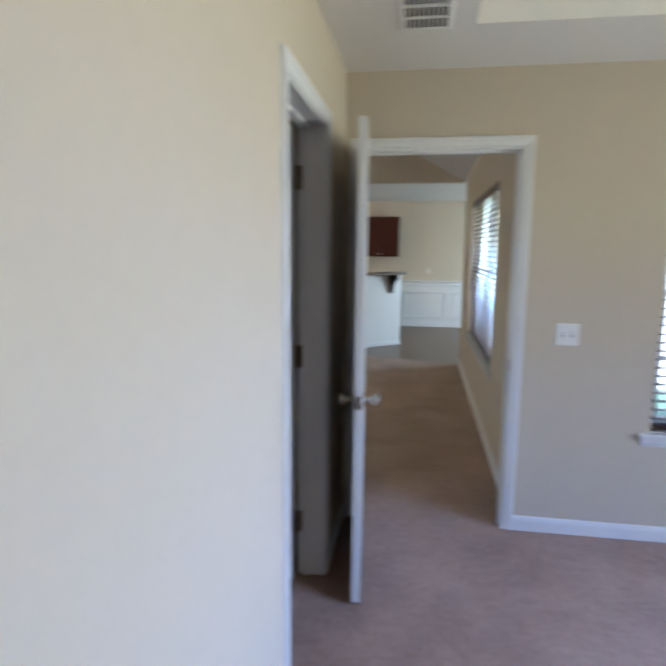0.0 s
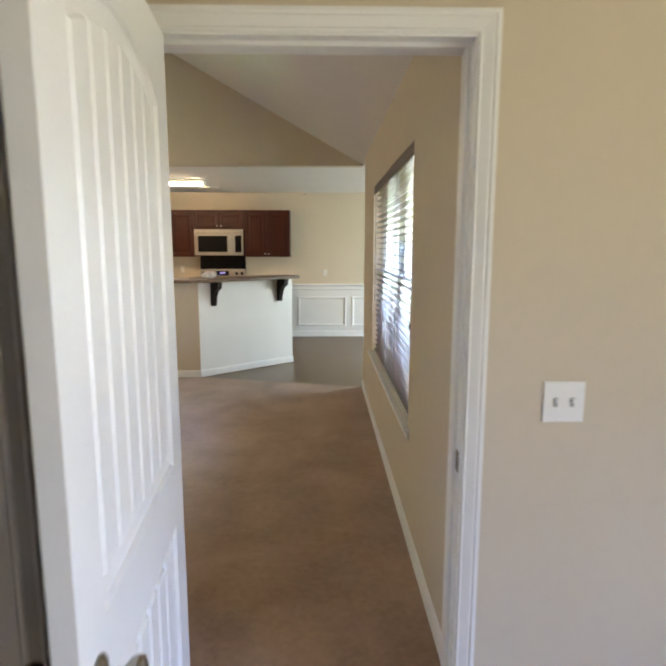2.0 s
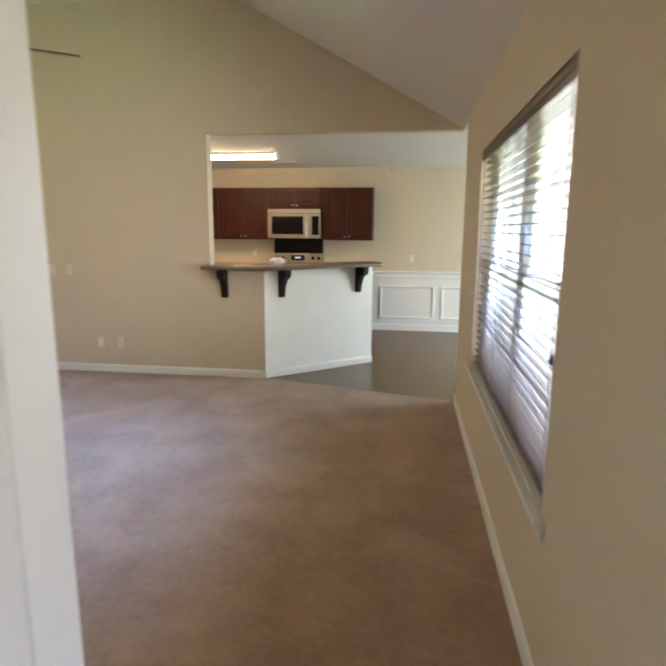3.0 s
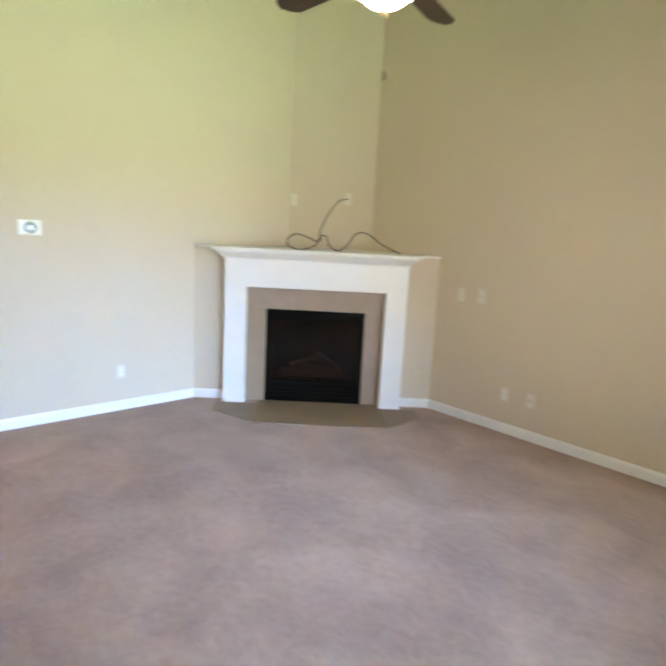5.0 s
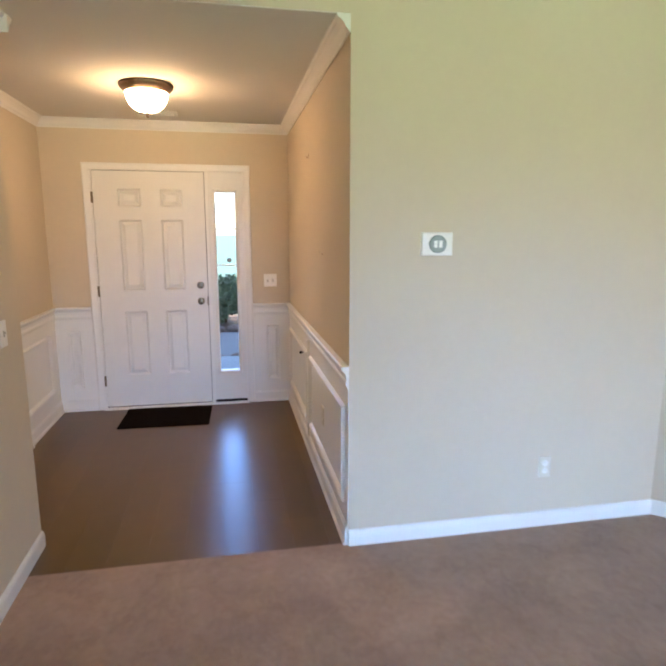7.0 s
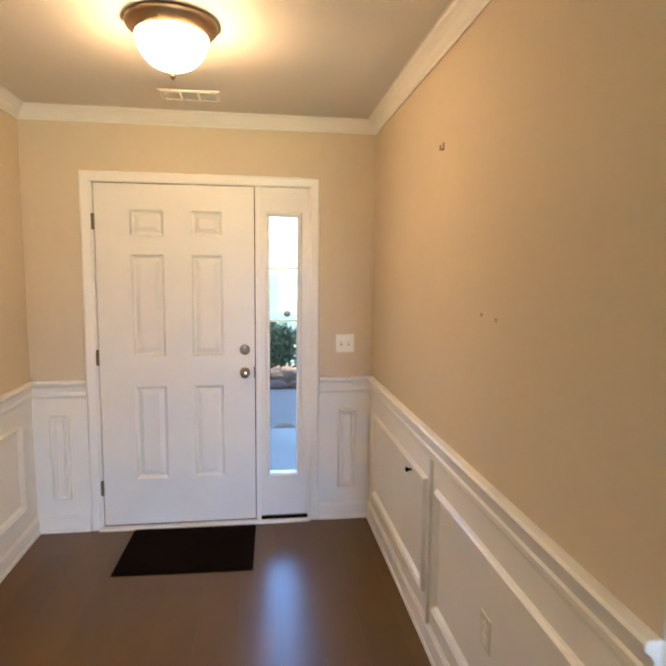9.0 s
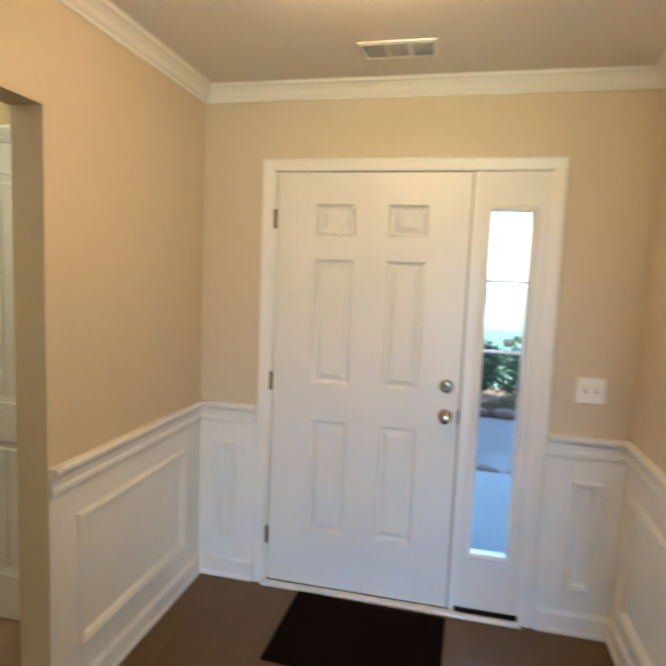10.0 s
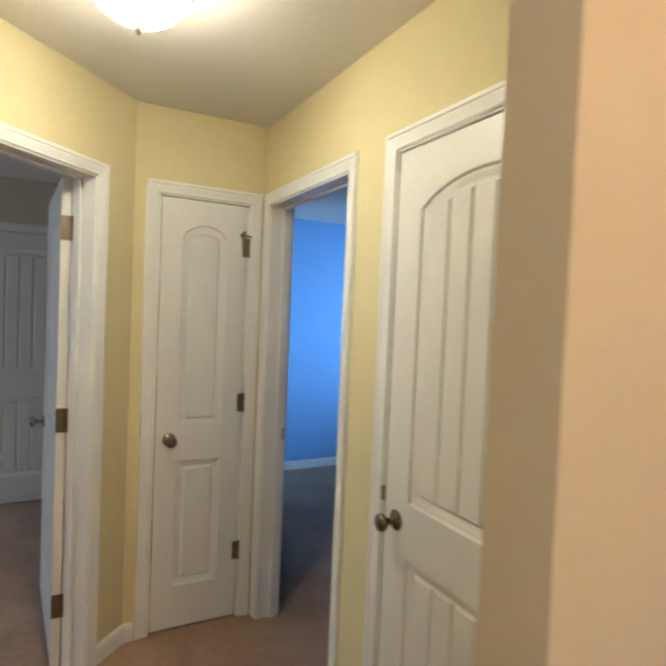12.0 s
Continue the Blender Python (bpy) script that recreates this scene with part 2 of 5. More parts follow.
# ---- shapes ----
def box(bm, x0, x1, y0, y1, z0, z1, m=None):
    v = [Vector((x, y, z)) for z in (z0, z1) for x, y in ((x0, y0), (x1, y0), (x1, y1), (x0, y1))]
    v = [bm.verts.new(m @ p if m else p) for p in v]
    for f in ((3, 2, 1, 0), (4, 5, 6, 7), (0, 1, 5, 4), (1, 2, 6, 5), (2, 3, 7, 6), (3, 0, 4, 7)):
        bm.faces.new([v[i] for i in f])


def prism(bm, pts, d0, d1, m=None, axes="xy"):
    """A polygon in two axes, pushed along the third from d0 to d1."""
    def at(a, b, d):
        p = Vector((a, b, d) if axes == "xy" else (a, d, b) if axes == "xz" else (d, a, b))
        return m @ p if m else p
    lo, hi = [bm.verts.new(at(a, b, d0)) for a, b in pts], [bm.verts.new(at(a, b, d1)) for a, b in pts]
    bm.faces.new(lo[::-1]), bm.faces.new(hi)
    for i in range(len(pts)):
        j = (i + 1) % len(pts)
        bm.faces.new((lo[i], lo[j], hi[j], hi[i]))


def lathe(bm, profile, seg=24, m=None):
    """A profile of (radius, height) turned round z."""
    rings = []
    for r, z in profile:
        ring = []
        for k in range(seg):
            a = 2 * math.pi * k / seg
            p = Vector((r * math.cos(a), r * math.sin(a), z))
            ring.append(bm.verts.new(m @ p if m else p))
        rings.append(ring)
    for a, b in zip(rings, rings[1:]):
        for k in range(seg):
            bm.faces.new((a[k], a[(k + 1) % seg], b[(k + 1) % seg], b[k]))
    bm.faces.new(rings[0][::-1]), bm.faces.new(rings[-1])


def moulding(bm, profile, p0, p1, n):
    """A profile of (distance from the wall, height) run from p0 to p1 on a wall that faces n."""
    n = Vector((n[0], n[1], 0)).normalized()
    ends = [[bm.verts.new(Vector((p[0], p[1], 0)) + n * d + Vector((0, 0, z))) for d, z in profile] for p in (p0, p1)]
    k = len(profile)
    for i in range(k):
        bm.faces.new((ends[0][i], ends[0][(i + 1) % k], ends[1][(i + 1) % k], ends[1][i]))
    bm.faces.new(ends[0][::-1]), bm.faces.new(ends[1])


def inset(pts, d):
    """A convex outline, counter-clockwise, drawn in by d."""
    out, k = [], len(pts)
    for i in range(k):
        a, b, c = Vector(pts[i - 1]), Vector(pts[i]), Vector(pts[(i + 1) % k])
        e, f = (b - a).normalized(), (c - b).normalized()
        n1, n2 = Vector((-e.y, e.x)), Vector((-f.y, f.x))
        s = (n1 + n2) / max(1e-6, 1 + n1.dot(n2))
        out.append((b.x + s.x * d, b.y + s.y * d))
    return out


def rings(bm, pts, steps, place, fill=True):
    """Bands from the outline inwards: steps of (inset, height); place puts (a, b, height) in space."""
    loops = [[bm.verts.new(place(a, b, h)) for a, b in inset(pts, d)] for d, h in steps]
    k = len(pts)
    for lo, hi in zip(loops, loops[1:]):
        for i in range(k):
            bm.faces.new((lo[i], lo[(i + 1) % k], hi[(i + 1) % k], hi[i]))
    if fill:
        bm.faces.new(loops[-1])


def rect(a0, a1, b0, b1):
    return [(a0, b0), (a1, b0), (a1, b1), (a0, b1)]


def part(name, bm, mat, parent=None, label="", smooth=False, bevel=0.0):
    me = bpy.data.meshes.new(name)
    bmesh.ops.recalc_face_normals(bm, faces=bm.faces)
    bm.to_mesh(me)
    bm.free()
    if smooth:
        me.shade_smooth()
    me.materials.append(mat)
    ob = new(name, me)
    ob.parent = parent
    if label:
        ob["label"] = label
    if bevel:
        mod = ob.modifiers.new("bevel", "BEVEL")
        mod.width, mod.segments, mod.limit_method = bevel, 2, "ANGLE"
    return ob


def boxes(name, mat, parent, *dims, label="", bevel=0.0, m=None):
    bm = bmesh.new()
    for d in dims:
        box(bm, *d, m)
    return part(name, bm, mat, parent, label, bevel=bevel)


def thing(name, label, category, m=None, group="", kind=""):
    ob = new(name)
    ob.empty_display_size = 0.1
    if m is not None:
        ob.matrix_world = m
    return tagged(ob, label, category, group, kind)


def structure(ob, label, category):
    return tagged(ob, label, category, kind="structure")


def wall(name, along, u0, u1, v0, v1, z0, z1, holes=(), mat=PAINT, label="beige painted drywall wall"):
    """An upright slab from u0 to u1 along an axis, v0 to v1 thick, with holes (ua, ub, za, zb) through it."""
    us = sorted({u0, u1, *[h[0] for h in holes], *[h[1] for h in holes]})
    bm = bmesh.new()
    for a, b in zip(us, us[1:]):
        zs = [z0]
        for h in sorted(holes, key=lambda q: q[2]):
            if h[0] <= a and h[1] >= b:
                zs += [h[2], h[3]]
        zs.append(z1)
        for c, d in zip(zs[::2], zs[1::2]):
            if d - c > 1e-4:
                box(bm, *((a, b, v0, v1) if along == "x" else (v0, v1, a, b)), c, d)
    bmesh.ops.remove_doubles(bm, verts=bm.verts, dist=1e-5)
    return structure(part(name, bm, mat), label, "wall")


def slab(name, pts, z0, z1, mat, label, category):
    bm = bmesh.new()
    prism(bm, pts, z0, z1)
    return structure(part(name, bm, mat), label, category)


# ---- plan ----
BN, LS = 3.044, 3.18             # bedroom's north wall: its two faces
BW = -0.19                       # bedroom's west wall
LE, LW, LN = 0.775, -5.143, 8.008  # living room
FX, FN, FS = -7.645, 4.672, 2.67   # foyer: front wall, north wall, south wall
HX, HE, HS = -7.02, -5.62, 0.503   # hall: west, east, end
KN, KW, KE = 11.05, -4.0, 4.0      # kitchen and dining
H = 2.44

# floors
slab("floor_carpet", [(-10.6, -2.4), (3.7, -2.4), (3.7, 3.1), (LE + 0.1, 3.1), (LE + 0.1, 7.474), (-1.12, LN), (LW - 0.05, LN + 0.06), (LW - 0.05, FN), (-5.165, FN), (-5.165, 3.1), (-5.3, 2.61), (-10.6, 2.61)],
     -0.12, 0.0, CARPET, "beige cut-pile carpet with tread marks", "carpet")
foyer_floor = slab("floor_foyer", [(-7.8, 2.6), (-5.3, 2.6), (-5.165, 3.1), (-5.165, 4.8), (-7.8, 4.8)], -0.13, -0.0065, LVINYL, "glossy dark brown plank floor of the foyer", "floor")
slab("floor_kitchen", [(KW - 0.1, LN + 0.06), (-1.12, LN), (LE + 0.1, 7.474), (KE + 0.1, 7.474), (KE + 0.1, KN + 0.1), (KW - 0.1, KN + 0.1)], -0.13, -0.004, LVINYL, "dark brown kitchen and dining floor", "floor")

# walls of the bedroom
B_WIN = (1.435, 3.20, 0.60, 2.055)
L_WIN = (4.37, 6.46, 0.60, 2.05)
wall("wall_bedroom_north", "x", -5.42, 3.7, BN, LS, 0, 3.8, [(-0.125, 0.725, 0, 2.065), B_WIN])
wall("wall_bedroom_west", "y", -2.4, BN, BW - 0.12, BW, 0, 2.8, [(1.70, 2.45, 0, 2.065)])
wall("wall_bedroom_south", "x", BW, 3.7, -2.4, -2.28, 0, 2.8)
wall("wall_bedroom_east", "y", -2.28, BN, 3.58, 3.7, 0, 2.8, [(0.2, 2.0, 0.6, 2.05)])
wall("wall_closet", "x", -1.7, BW - 0.12, 1.2, 1.3, 0, 2.6)
wall("wall_closet_west", "y", 1.3, BN, -1.7, -1.6, 0, 2.6)
# living room
wall("wall_living_east", "y", LS, 7.5, LE, LE + 0.14, 0, 3.8, [L_WIN])
wall("wall_living_north", "x", LW - 0.12, LE + 0.02, LN, LN + 0.13, 0, 3.8, [(-1.68, -1.12, 1.13, H), (-1.12, LE + 0.02, 0, H)])
wall("wall_living_west", "y", LS - 0.3, LN + 0.13, LW - 0.12, LW, 0, 3.8, [(LS - 0.3, FN, 0, H)])
DIAG2 = Matrix.Translation((LW, 7.42, 0)) @ Matrix.Rotation(radians(45), 4, "Z")
dg = wall("wall_living_corner", "x", 0, 0.832, 0, 0.1, 1.38, 3.75, label="beige diagonal wall above the fireplace")
dg.matrix_world = DIAG2
# foyer
wall("wall_foyer_front", "y", FS - 0.115, FN + 0.12, FX - 0.14, FX, 0, 2.8, [(3.025, 4.285, 0, 2.07)])
wall("wall_foyer_north", "x", FX, LW - 0.12, FN, FN + 0.12, 0, 2.8)
wall("wall_foyer_south", "x", FX, -5.42, FS - 0.115, FS, 0, 2.8, [(-6.575, -5.52, 0, 2.04)])
wall("wall_foyer_return", "y", FS, BN, -5.42, -5.30, 0, 2.8)
# hall and the rooms off it
wall("wall_hall_west", "y", -1.9, FS - 0.115, HX - 0.115, HX, 0, 2.8, [(0.56, 1.36, 0, 2.065), (1.645, 2.435, 0, 2.065)], mat=HALLPAINT, label="pale yellow painted hall wall")
wall("wall_hall_end", "x", HX, -6.40, HS - 0.115, HS, 0, 2.8, [(-6.95, -6.505, 0, 2.065)], mat=HALLPAINT, label="pale yellow painted hall wall")
wall("wall_hall_east", "y", 1.283, FS - 0.115, HE, HE + 0.115, 0, 2.8, mat=HALLPAINT, label="pale yellow painted hall wall")
DIAG = Matrix.Translation((-6.40, HS, 0)) @ Matrix.Rotation(radians(45), 4, "Z")
dg = wall("wall_hall_diagonal", "x", 0, 1.103, -0.115, 0, 0, 2.8, [(0.24, 1.02, 0, 2.065)], mat=HALLPAINT, label="pale yellow painted hall wall")
dg.matrix_world = DIAG
wall("wall_blue_room_south", "x", -10.6, HX - 0.115, -1.9, -1.78, 0, 2.8, mat=BLUE, label="drywall wall with blue daylight put into its colour")
wall("wall_blue_room_front", "y", -1.78, 1.6, -10.6, -10.48, 0, 2.8, [(-1.0, 0.9, 0.7, 2.05)], mat=BLUE, label="drywall wall with blue daylight put into its colour")
wall("wall_blue_room_north", "x", -10.6, HX - 0.115, 1.5, 1.6, 0, 2.8, mat=BLUE, label="drywall wall with blue daylight put into its colour")
wall("wall_side_room_south", "x", HX - 0.115, -1.8, -1.75, -1.63, 0, 2.8, [(-6.33, -5.55, 0, 2.065)])
wall("wall_side_room_west", "y", -1.63, HS - 0.115, -6.62, -6.5, 0, 2.8)
# the opening is unseen, made for the added side room lamp
wall("wall_side_room_east", "y", -1.63, 2.9, -1.92, -1.8, 0, 2.8, [(-1.2, 0.2, 0.7, 2.05)])
# unseen slabs added behind two closed doors to stop daylight leaking through
wall("leak_stop_side_door", "x", -6.5, -5.4, -1.83, -1.751, 0, 2.3)
wall("leak_stop_hall_door", "y", 1.6, 2.55, HX - 0.2, HX - 0.116, 0, 2.3)
# kitchen and dining
wall("wall_kitchen_north", "x", KW - 0.12, KE + 0.12, KN, KN + 0.13, 0, 2.8)
wall("wall_kitchen_west", "y", LN + 0.13, KN, KW - 0.12, KW, 0, 2.8)
wall("wall_dining_east", "y", 7.5, KN, KE, KE + 0.12, 0, 2.8, [(8.0, 10.4, 0.25, 2.1)])
wall("wall_dining_south", "x", LE + 0.14, KE + 0.12, 7.36, 7.5, 0, 2.8)

# ceilings
bm = bmesh.new()
T0, T1, T2, T3 = 0.41, 3.0, -1.7, 2.49
for d in ((BW - 0.1, T0, -2.4, BN + 0.05), (T1, 3.7, -2.4, BN + 0.05), (T0, T1, -2.4, T2), (T0, T1, T3, BN + 0.05)):
    box(bm, *d, H, H + 0.30)
box(bm, BW - 0.1, 3.7, -2.4, BN + 0.05, H + 0.30, H + 0.38)
bmesh.ops.remove_doubles(bm, verts=bm.verts, dist=1e-5)
structure(part("ceiling_bedroom", bm, CEILING), "white tray ceiling", "ceiling")
bm = bmesh.new()
prism(bm, [(LE + 0.15, 2.40), (LE, 2.46), (-1.41, 3.673), (LW - 0.1, 3.673), (LW - 0.1, 3.80), (LE + 0.15, 3.80)], LS - 0.02, LN + 0.05, axes="xz")
structure(part("ceiling_living", bm, CEILING), "vaulted white ceiling with one slope", "ceiling")
slab("ceiling_kitchen", [(KW - 0.1, LN + 0.125), (LE + 0.01, LN + 0.125), (LE + 0.01, 7.42), (KE + 0.1, 7.42), (KE + 0.1, KN + 0.1), (KW - 0.1, KN + 0.1)], H, H + 0.1, CEILING, "white kitchen and dining ceiling", "ceiling")
slab("ceiling_foyer", [(FX - 0.1, FS - 0.02), (-5.35, FS - 0.02), (-5.35, LS - 0.02), (LW - 0.118, LS - 0.02), (LW - 0.118, FN + 0.05), (FX - 0.1, FN + 0.05)], H, H + 0.1, CEILING, "white foyer ceiling", "ceiling")
slab("ceiling_opening", rect(LW - 0.118, LW - 0.003, LS + 0.001, FN), H - 0.004, H - 0.0005, CEILING, "white underside of the foyer opening", "ceiling")
slab("ceiling_hall", rect(HX - 0.1, -5.35, -1.7, FS - 0.05), H, H + 0.1, CEILING, "white hall ceiling", "ceiling")
slab("ceiling_blue_room", rect(-10.6, HX - 0.11, -1.9, 2.6), H, H + 0.1, CEILING, "white ceiling of the blue room", "ceiling")
slab("ceiling_side_room", rect(-5.34, -0.28, -1.75, BN + 0.05), H, H + 0.1, CEILING, "white ceiling of the side room", "ceiling")
# Unseen flat slab, added to block daylight above the ceilings and shade the porch
slab("roof", [(-10.7, -2.8), (4.2, -2.8), (4.2, 3.5), (1.2, 3.5), (1.2, 7.1), (4.4, 7.1), (4.4, 11.6), (-9.6, 11.6), (-9.6, 2.2), (-10.7, 2.2)], 3.82, 3.95, BRICK, "flat dark unseen slab added over the house to keep daylight out", "roof")

# Unseen tall block, added only to shade the path before the porch
wing = structure(new("path_shade_block"), "tall plain unseen block added to shade the front path", "house")
boxes("wall", VINYL, wing, (-13.15, -10.72, -3.0, 1.2, -0.3, 7.8))
boxes("roof", BRICK, wing, (-13.35, -10.55, -3.2, 1.4, 7.8, 8.0))

# base boards
BASE = [(0, 0), (0.014, 0), (0.014, 0.060), (0.010, 0.074), (0.004, 0.082), (0, 0.082)]
bm = bmesh.new()
for p0, p1, n in (((0.745, BN), (3.58, BN), (0, -1)), ((BW, -2.28), (BW, 1.655), (1, 0)), ((BW, 2.495), (BW, BN), (1, 0)), ((3.58, -2.28), (3.58, BN), (-1, 0)), ((BW, -2.28), (3.58, -2.28), (0, 1))):
    moulding(bm, BASE, p0, p1, n)
structure(part("baseboard", bm, TRIM), "white baseboard round the bedroom", "baseboard")
bm = bmesh.new()
for p0, p1, n in (((LE, LS), (LE, 7.5), (-1, 0)), ((-3.70, LN), (-1.12, LN), (0, -1)), ((LW, FN), (LW, 6.385), (1, 0)), ((-5.42, LS), (-0.175, LS), (0, 1)), ((LE, 7.5), (LE + 0.14, 7.5), (0, 1)),
                  ((-5.42, LS), (-5.42, FS), (-1, 0)), ((0.76, LS), (LE, LS), (0, 1))):
    moulding(bm, BASE, p0, p1, n)
structure(part("baseboard", bm, TRIM), "white baseboard round the living room", "baseboard")
bm = bmesh.new()
e0, e1 = DIAG @ Vector((0, 0, 0)), DIAG @ Vector((0.18, 0, 0))
for p0, p1, n in (((HX, 1.405), (HX, 1.6), (1, 0)), ((HX, 2.48), (HX, FS - 0.115), (1, 0)), ((-6.445, HS), (-6.40, HS), (0, 1)), (e0, e1, (-0.707, 0.707)), ((-10.48, -1.78), (-7.14, -1.78), (0, 1)), ((-6.5, -1.63), (-6.39, -1.63), (0, 1)), ((-5.49, -1.63), (-1.92, -1.63), (0, 1))):
    moulding(bm, BASE, p0, p1, n)
structure(part("baseboard", bm, TRIM), "white baseboard of the hall and its rooms", "baseboard")


# ---- doors ----
CAS = 0.06


def door_frame(name, m, w, depth, label, h=2.045, sides=(1, 1), swing="front", leaf_t=0.035):
    """Jambs, stop and casings of an opening w wide. Local x runs along the wall, the front face is y = 0, the wall lies at y > 0."""
    d = structure(new(name), label, "door")
    d.matrix_world = m
    boxes("jamb", TRIM, d, (-0.018, 0, -0.002, depth + 0.002, 0, h), bevel=0.002)
    boxes("jamb", TRIM, d, (w, w + 0.018, -0.002, depth + 0.002, 0, h), bevel=0.002)
    boxes("head_jamb", TRIM, d, (-0.018, w + 0.018, -0.002, depth + 0.002, h, h + 0.018), bevel=0.002)
    s0 = leaf_t + 0.003 if swing == "front" else depth - leaf_t - 0.016
    boxes("door_stop", TRIM, d, (0, 0.011, s0, s0 + 0.032, 0, h), (w - 0.011, w, s0, s0 + 0.032, 0, h), (0.011, w - 0.011, s0, s0 + 0.032, h - 0.011, h))
    for side, on in ((0, sides[0]), (1, sides[1])):
        if not on:
            continue
        y, sg = (0, -1) if side == 0 else (depth, 1)
        bm = bmesh.new()
        a0, a1, r = -0.006, w + 0.006, 0.006
        loops = []
        for o, hgt in ((0.0, 0.0), (0.002, 0.008), (0.007, 0.011), (0.011, 0.008), (0.016, 0.009), (0.036, 0.014), (0.040, 0.012), (0.045, 0.016), (0.056, 0.015), (CAS, 0.0)):
            loops.append([bm.verts.new((x, y + sg * hgt, z)) for x, z in ((a0 - o, 0), (a0 - o, h + r + o), (a1 + o, h + r + o), (a1 + o, 0))])
        for lo, hi in zip(loops, loops[1:]):
            for i in range(3):
                bm.faces.new((lo[i], lo[i + 1], hi[i + 1], hi[i]))
        part("casing", bm, TRIM, d)
    return d


def hinge(parent, x, y, z, turn=0):
    bm = bmesh.new()
    lathe(bm, [(0.006, -0.046), (0.0075, -0.044), (0.0075, 0.044), (0.006, 0.046)], 10, Matrix.Translation((x, y, z)))
    box(bm, -0.030, -0.004, -0.0015, 0.0015, -0.044, 0.044, Matrix.Translation((x, y, z)) @ Matrix.Rotation(radians(turn), 4, "Z"))
    return part("hinge", bm, HINGE, parent, "antique bronze butt hinge")


def knob_set(parent, x, z, faces, mat, name="door_knob", privacy=False):
    """A turned knob on a rose; faces: (y of the face, direction)."""
    for y, s in faces:
        bm = bmesh.new()
        m = Matrix.Translation((x, y, z)) @ Matrix.Rotation(radians(90 if s < 0 else -90), 4, "X")
        lathe(bm, [(0.031, 0.0), (0.032, 0.004), (0.026, 0.009), (0.012, 0.012), (0.0105, 0.032), (0.014, 0.038), (0.024, 0.046), (0.0275, 0.056), (0.0255, 0.064), (0.016, 0.068)], 24, m)
        part(name, bm, mat, parent, "satin metal knob on a round rose", smooth=True)


def arch(x0, x1, z0, z1, rise, k=12):
    """A panel outline with a shallow arched top, counter-clockwise."""
    pts = [(x0, z0), (x1, z0)]
    for i in range(k + 1):
        u = i / k
        pts.append((x1 + (x0 - x1) * u, z1 - rise + rise * (1 - (2 * u - 1) ** 2) ** 0.8))
    return pts


def plank_leaf(parent, w, h=2.03, t=0.035, planks=5, name="leaf"):
    """A moulded two-panel leaf with arched upper panel and planked fields on both faces."""
    st, mid0, mid1, bot, top = (0.115 if w > 0.5 else 0.10), 0.80, 0.965, 0.20, 1.915
    leaf = None
    for face in (0, 1):
        sg = 1 if face == 0 else -1
        y0 = 0 if face == 0 else t
        bm = bmesh.new()
        if face == 0:
            box(bm, 0, w, 0.0155, t - 0.0155, 0, h)
        rise = 0.075 if w > 0.5 else 0.055
        up = arch(st, w - st, mid1, top, rise)
        d0, d1 = sorted((y0, y0 + sg * 0.0155))
        for a0, a1, b0, b1 in ((0, st, 0, h), (w - st, w, 0, h), (st, w - st, 0, bot), (st, w - st, mid0, mid1)):
            box(bm, a0, a1, d0, d1, b0, b1)
        prism(bm, up[2:] + [(st, h), (w - st, h)], d0, d1, axes="xz")
        place = lambda a, b, hh: Vector((a, y0 + sg * hh, b))
        for o in (up, rect(st, w - st, bot, mid0)):
            rings(bm, o, ((0, 0.0), (0.006, 0.0085), (0.013, 0.0095), (0.030, 0.0150)), place)
            inner = inset(o, 0.034)
            x0, x1 = inner[0][0], inner[1][0]
            n = planks if w > 0.5 else 1
            pw = (x1 - x0) / n
            for i in range(n):
                a, b = x0 + i * pw + (0.003 if i else 0), x0 + (i + 1) * pw - (0.003 if i < n - 1 else 0)
                def height(x):
                    if o is not up:
                        return mid0 - 0.034
                    u = min(1, max(0, (x - st) / (w - 2 * st)))
                    return top - rise + rise * (1 - (2 * u - 1) ** 2) ** 0.8 - 0.038
                cs = [a + (b - a) * q / 4 for q in range(5)]
                rings(bm, [(a, o[0][1] + 0.034), (b, o[0][1] + 0.034)] + [(c, height(c)) for c in reversed(cs)], ((0, 0.0150), (0.008, 0.0068)), place)
        if face == 0:
            leaf = part(name, bm, DOOR, parent, "white moulded two-panel plank leaf with an arched top")
        else:
            part("back_face", bm, DOOR, leaf)
    return leaf


def strike(parent, x, y, z, s):
    boxes("strike_plate", HINGE, parent, (min(x, x + s * 0.002), max(x, x + s * 0.002), y, y + 0.028, z - 0.03, z + 0.03))


def place_leaf(leaf, x, y, deg):
    leaf.matrix_local = Matrix.Translation((x, y, 0.012)) @ Matrix.Rotation(radians(deg), 4, "Z")


# bedroom to living room: the leaf stands open into the bedroom
d = door_frame("door_1", Matrix.Translation((-0.105, BN, 0)), 0.810, LS - BN, "white cased doorway with its plank door standing open")
leaf = plank_leaf(d, 0.806, planks=6)
place_leaf(leaf, 0.003, -0.004, -85.0)
knob_set(leaf, 0.744, 0.90, ((0, -1), (0.035, 1)), NICKEL)
boxes("latch_plate", NICKEL, leaf, (0.8055, 0.8075, 0.006, 0.029, 0.872, 0.928))
boxes("latch_bolt", NICKEL, leaf, (0.8075, 0.816, 0.012, 0.023, 0.892, 0.908), bevel=0.002)
for z in (0.25, 1.03, 1.80):
    hinge(d, 0.002, -0.006, z, 90)
strike(d, 0.810, 0.006, 0.93, -1)

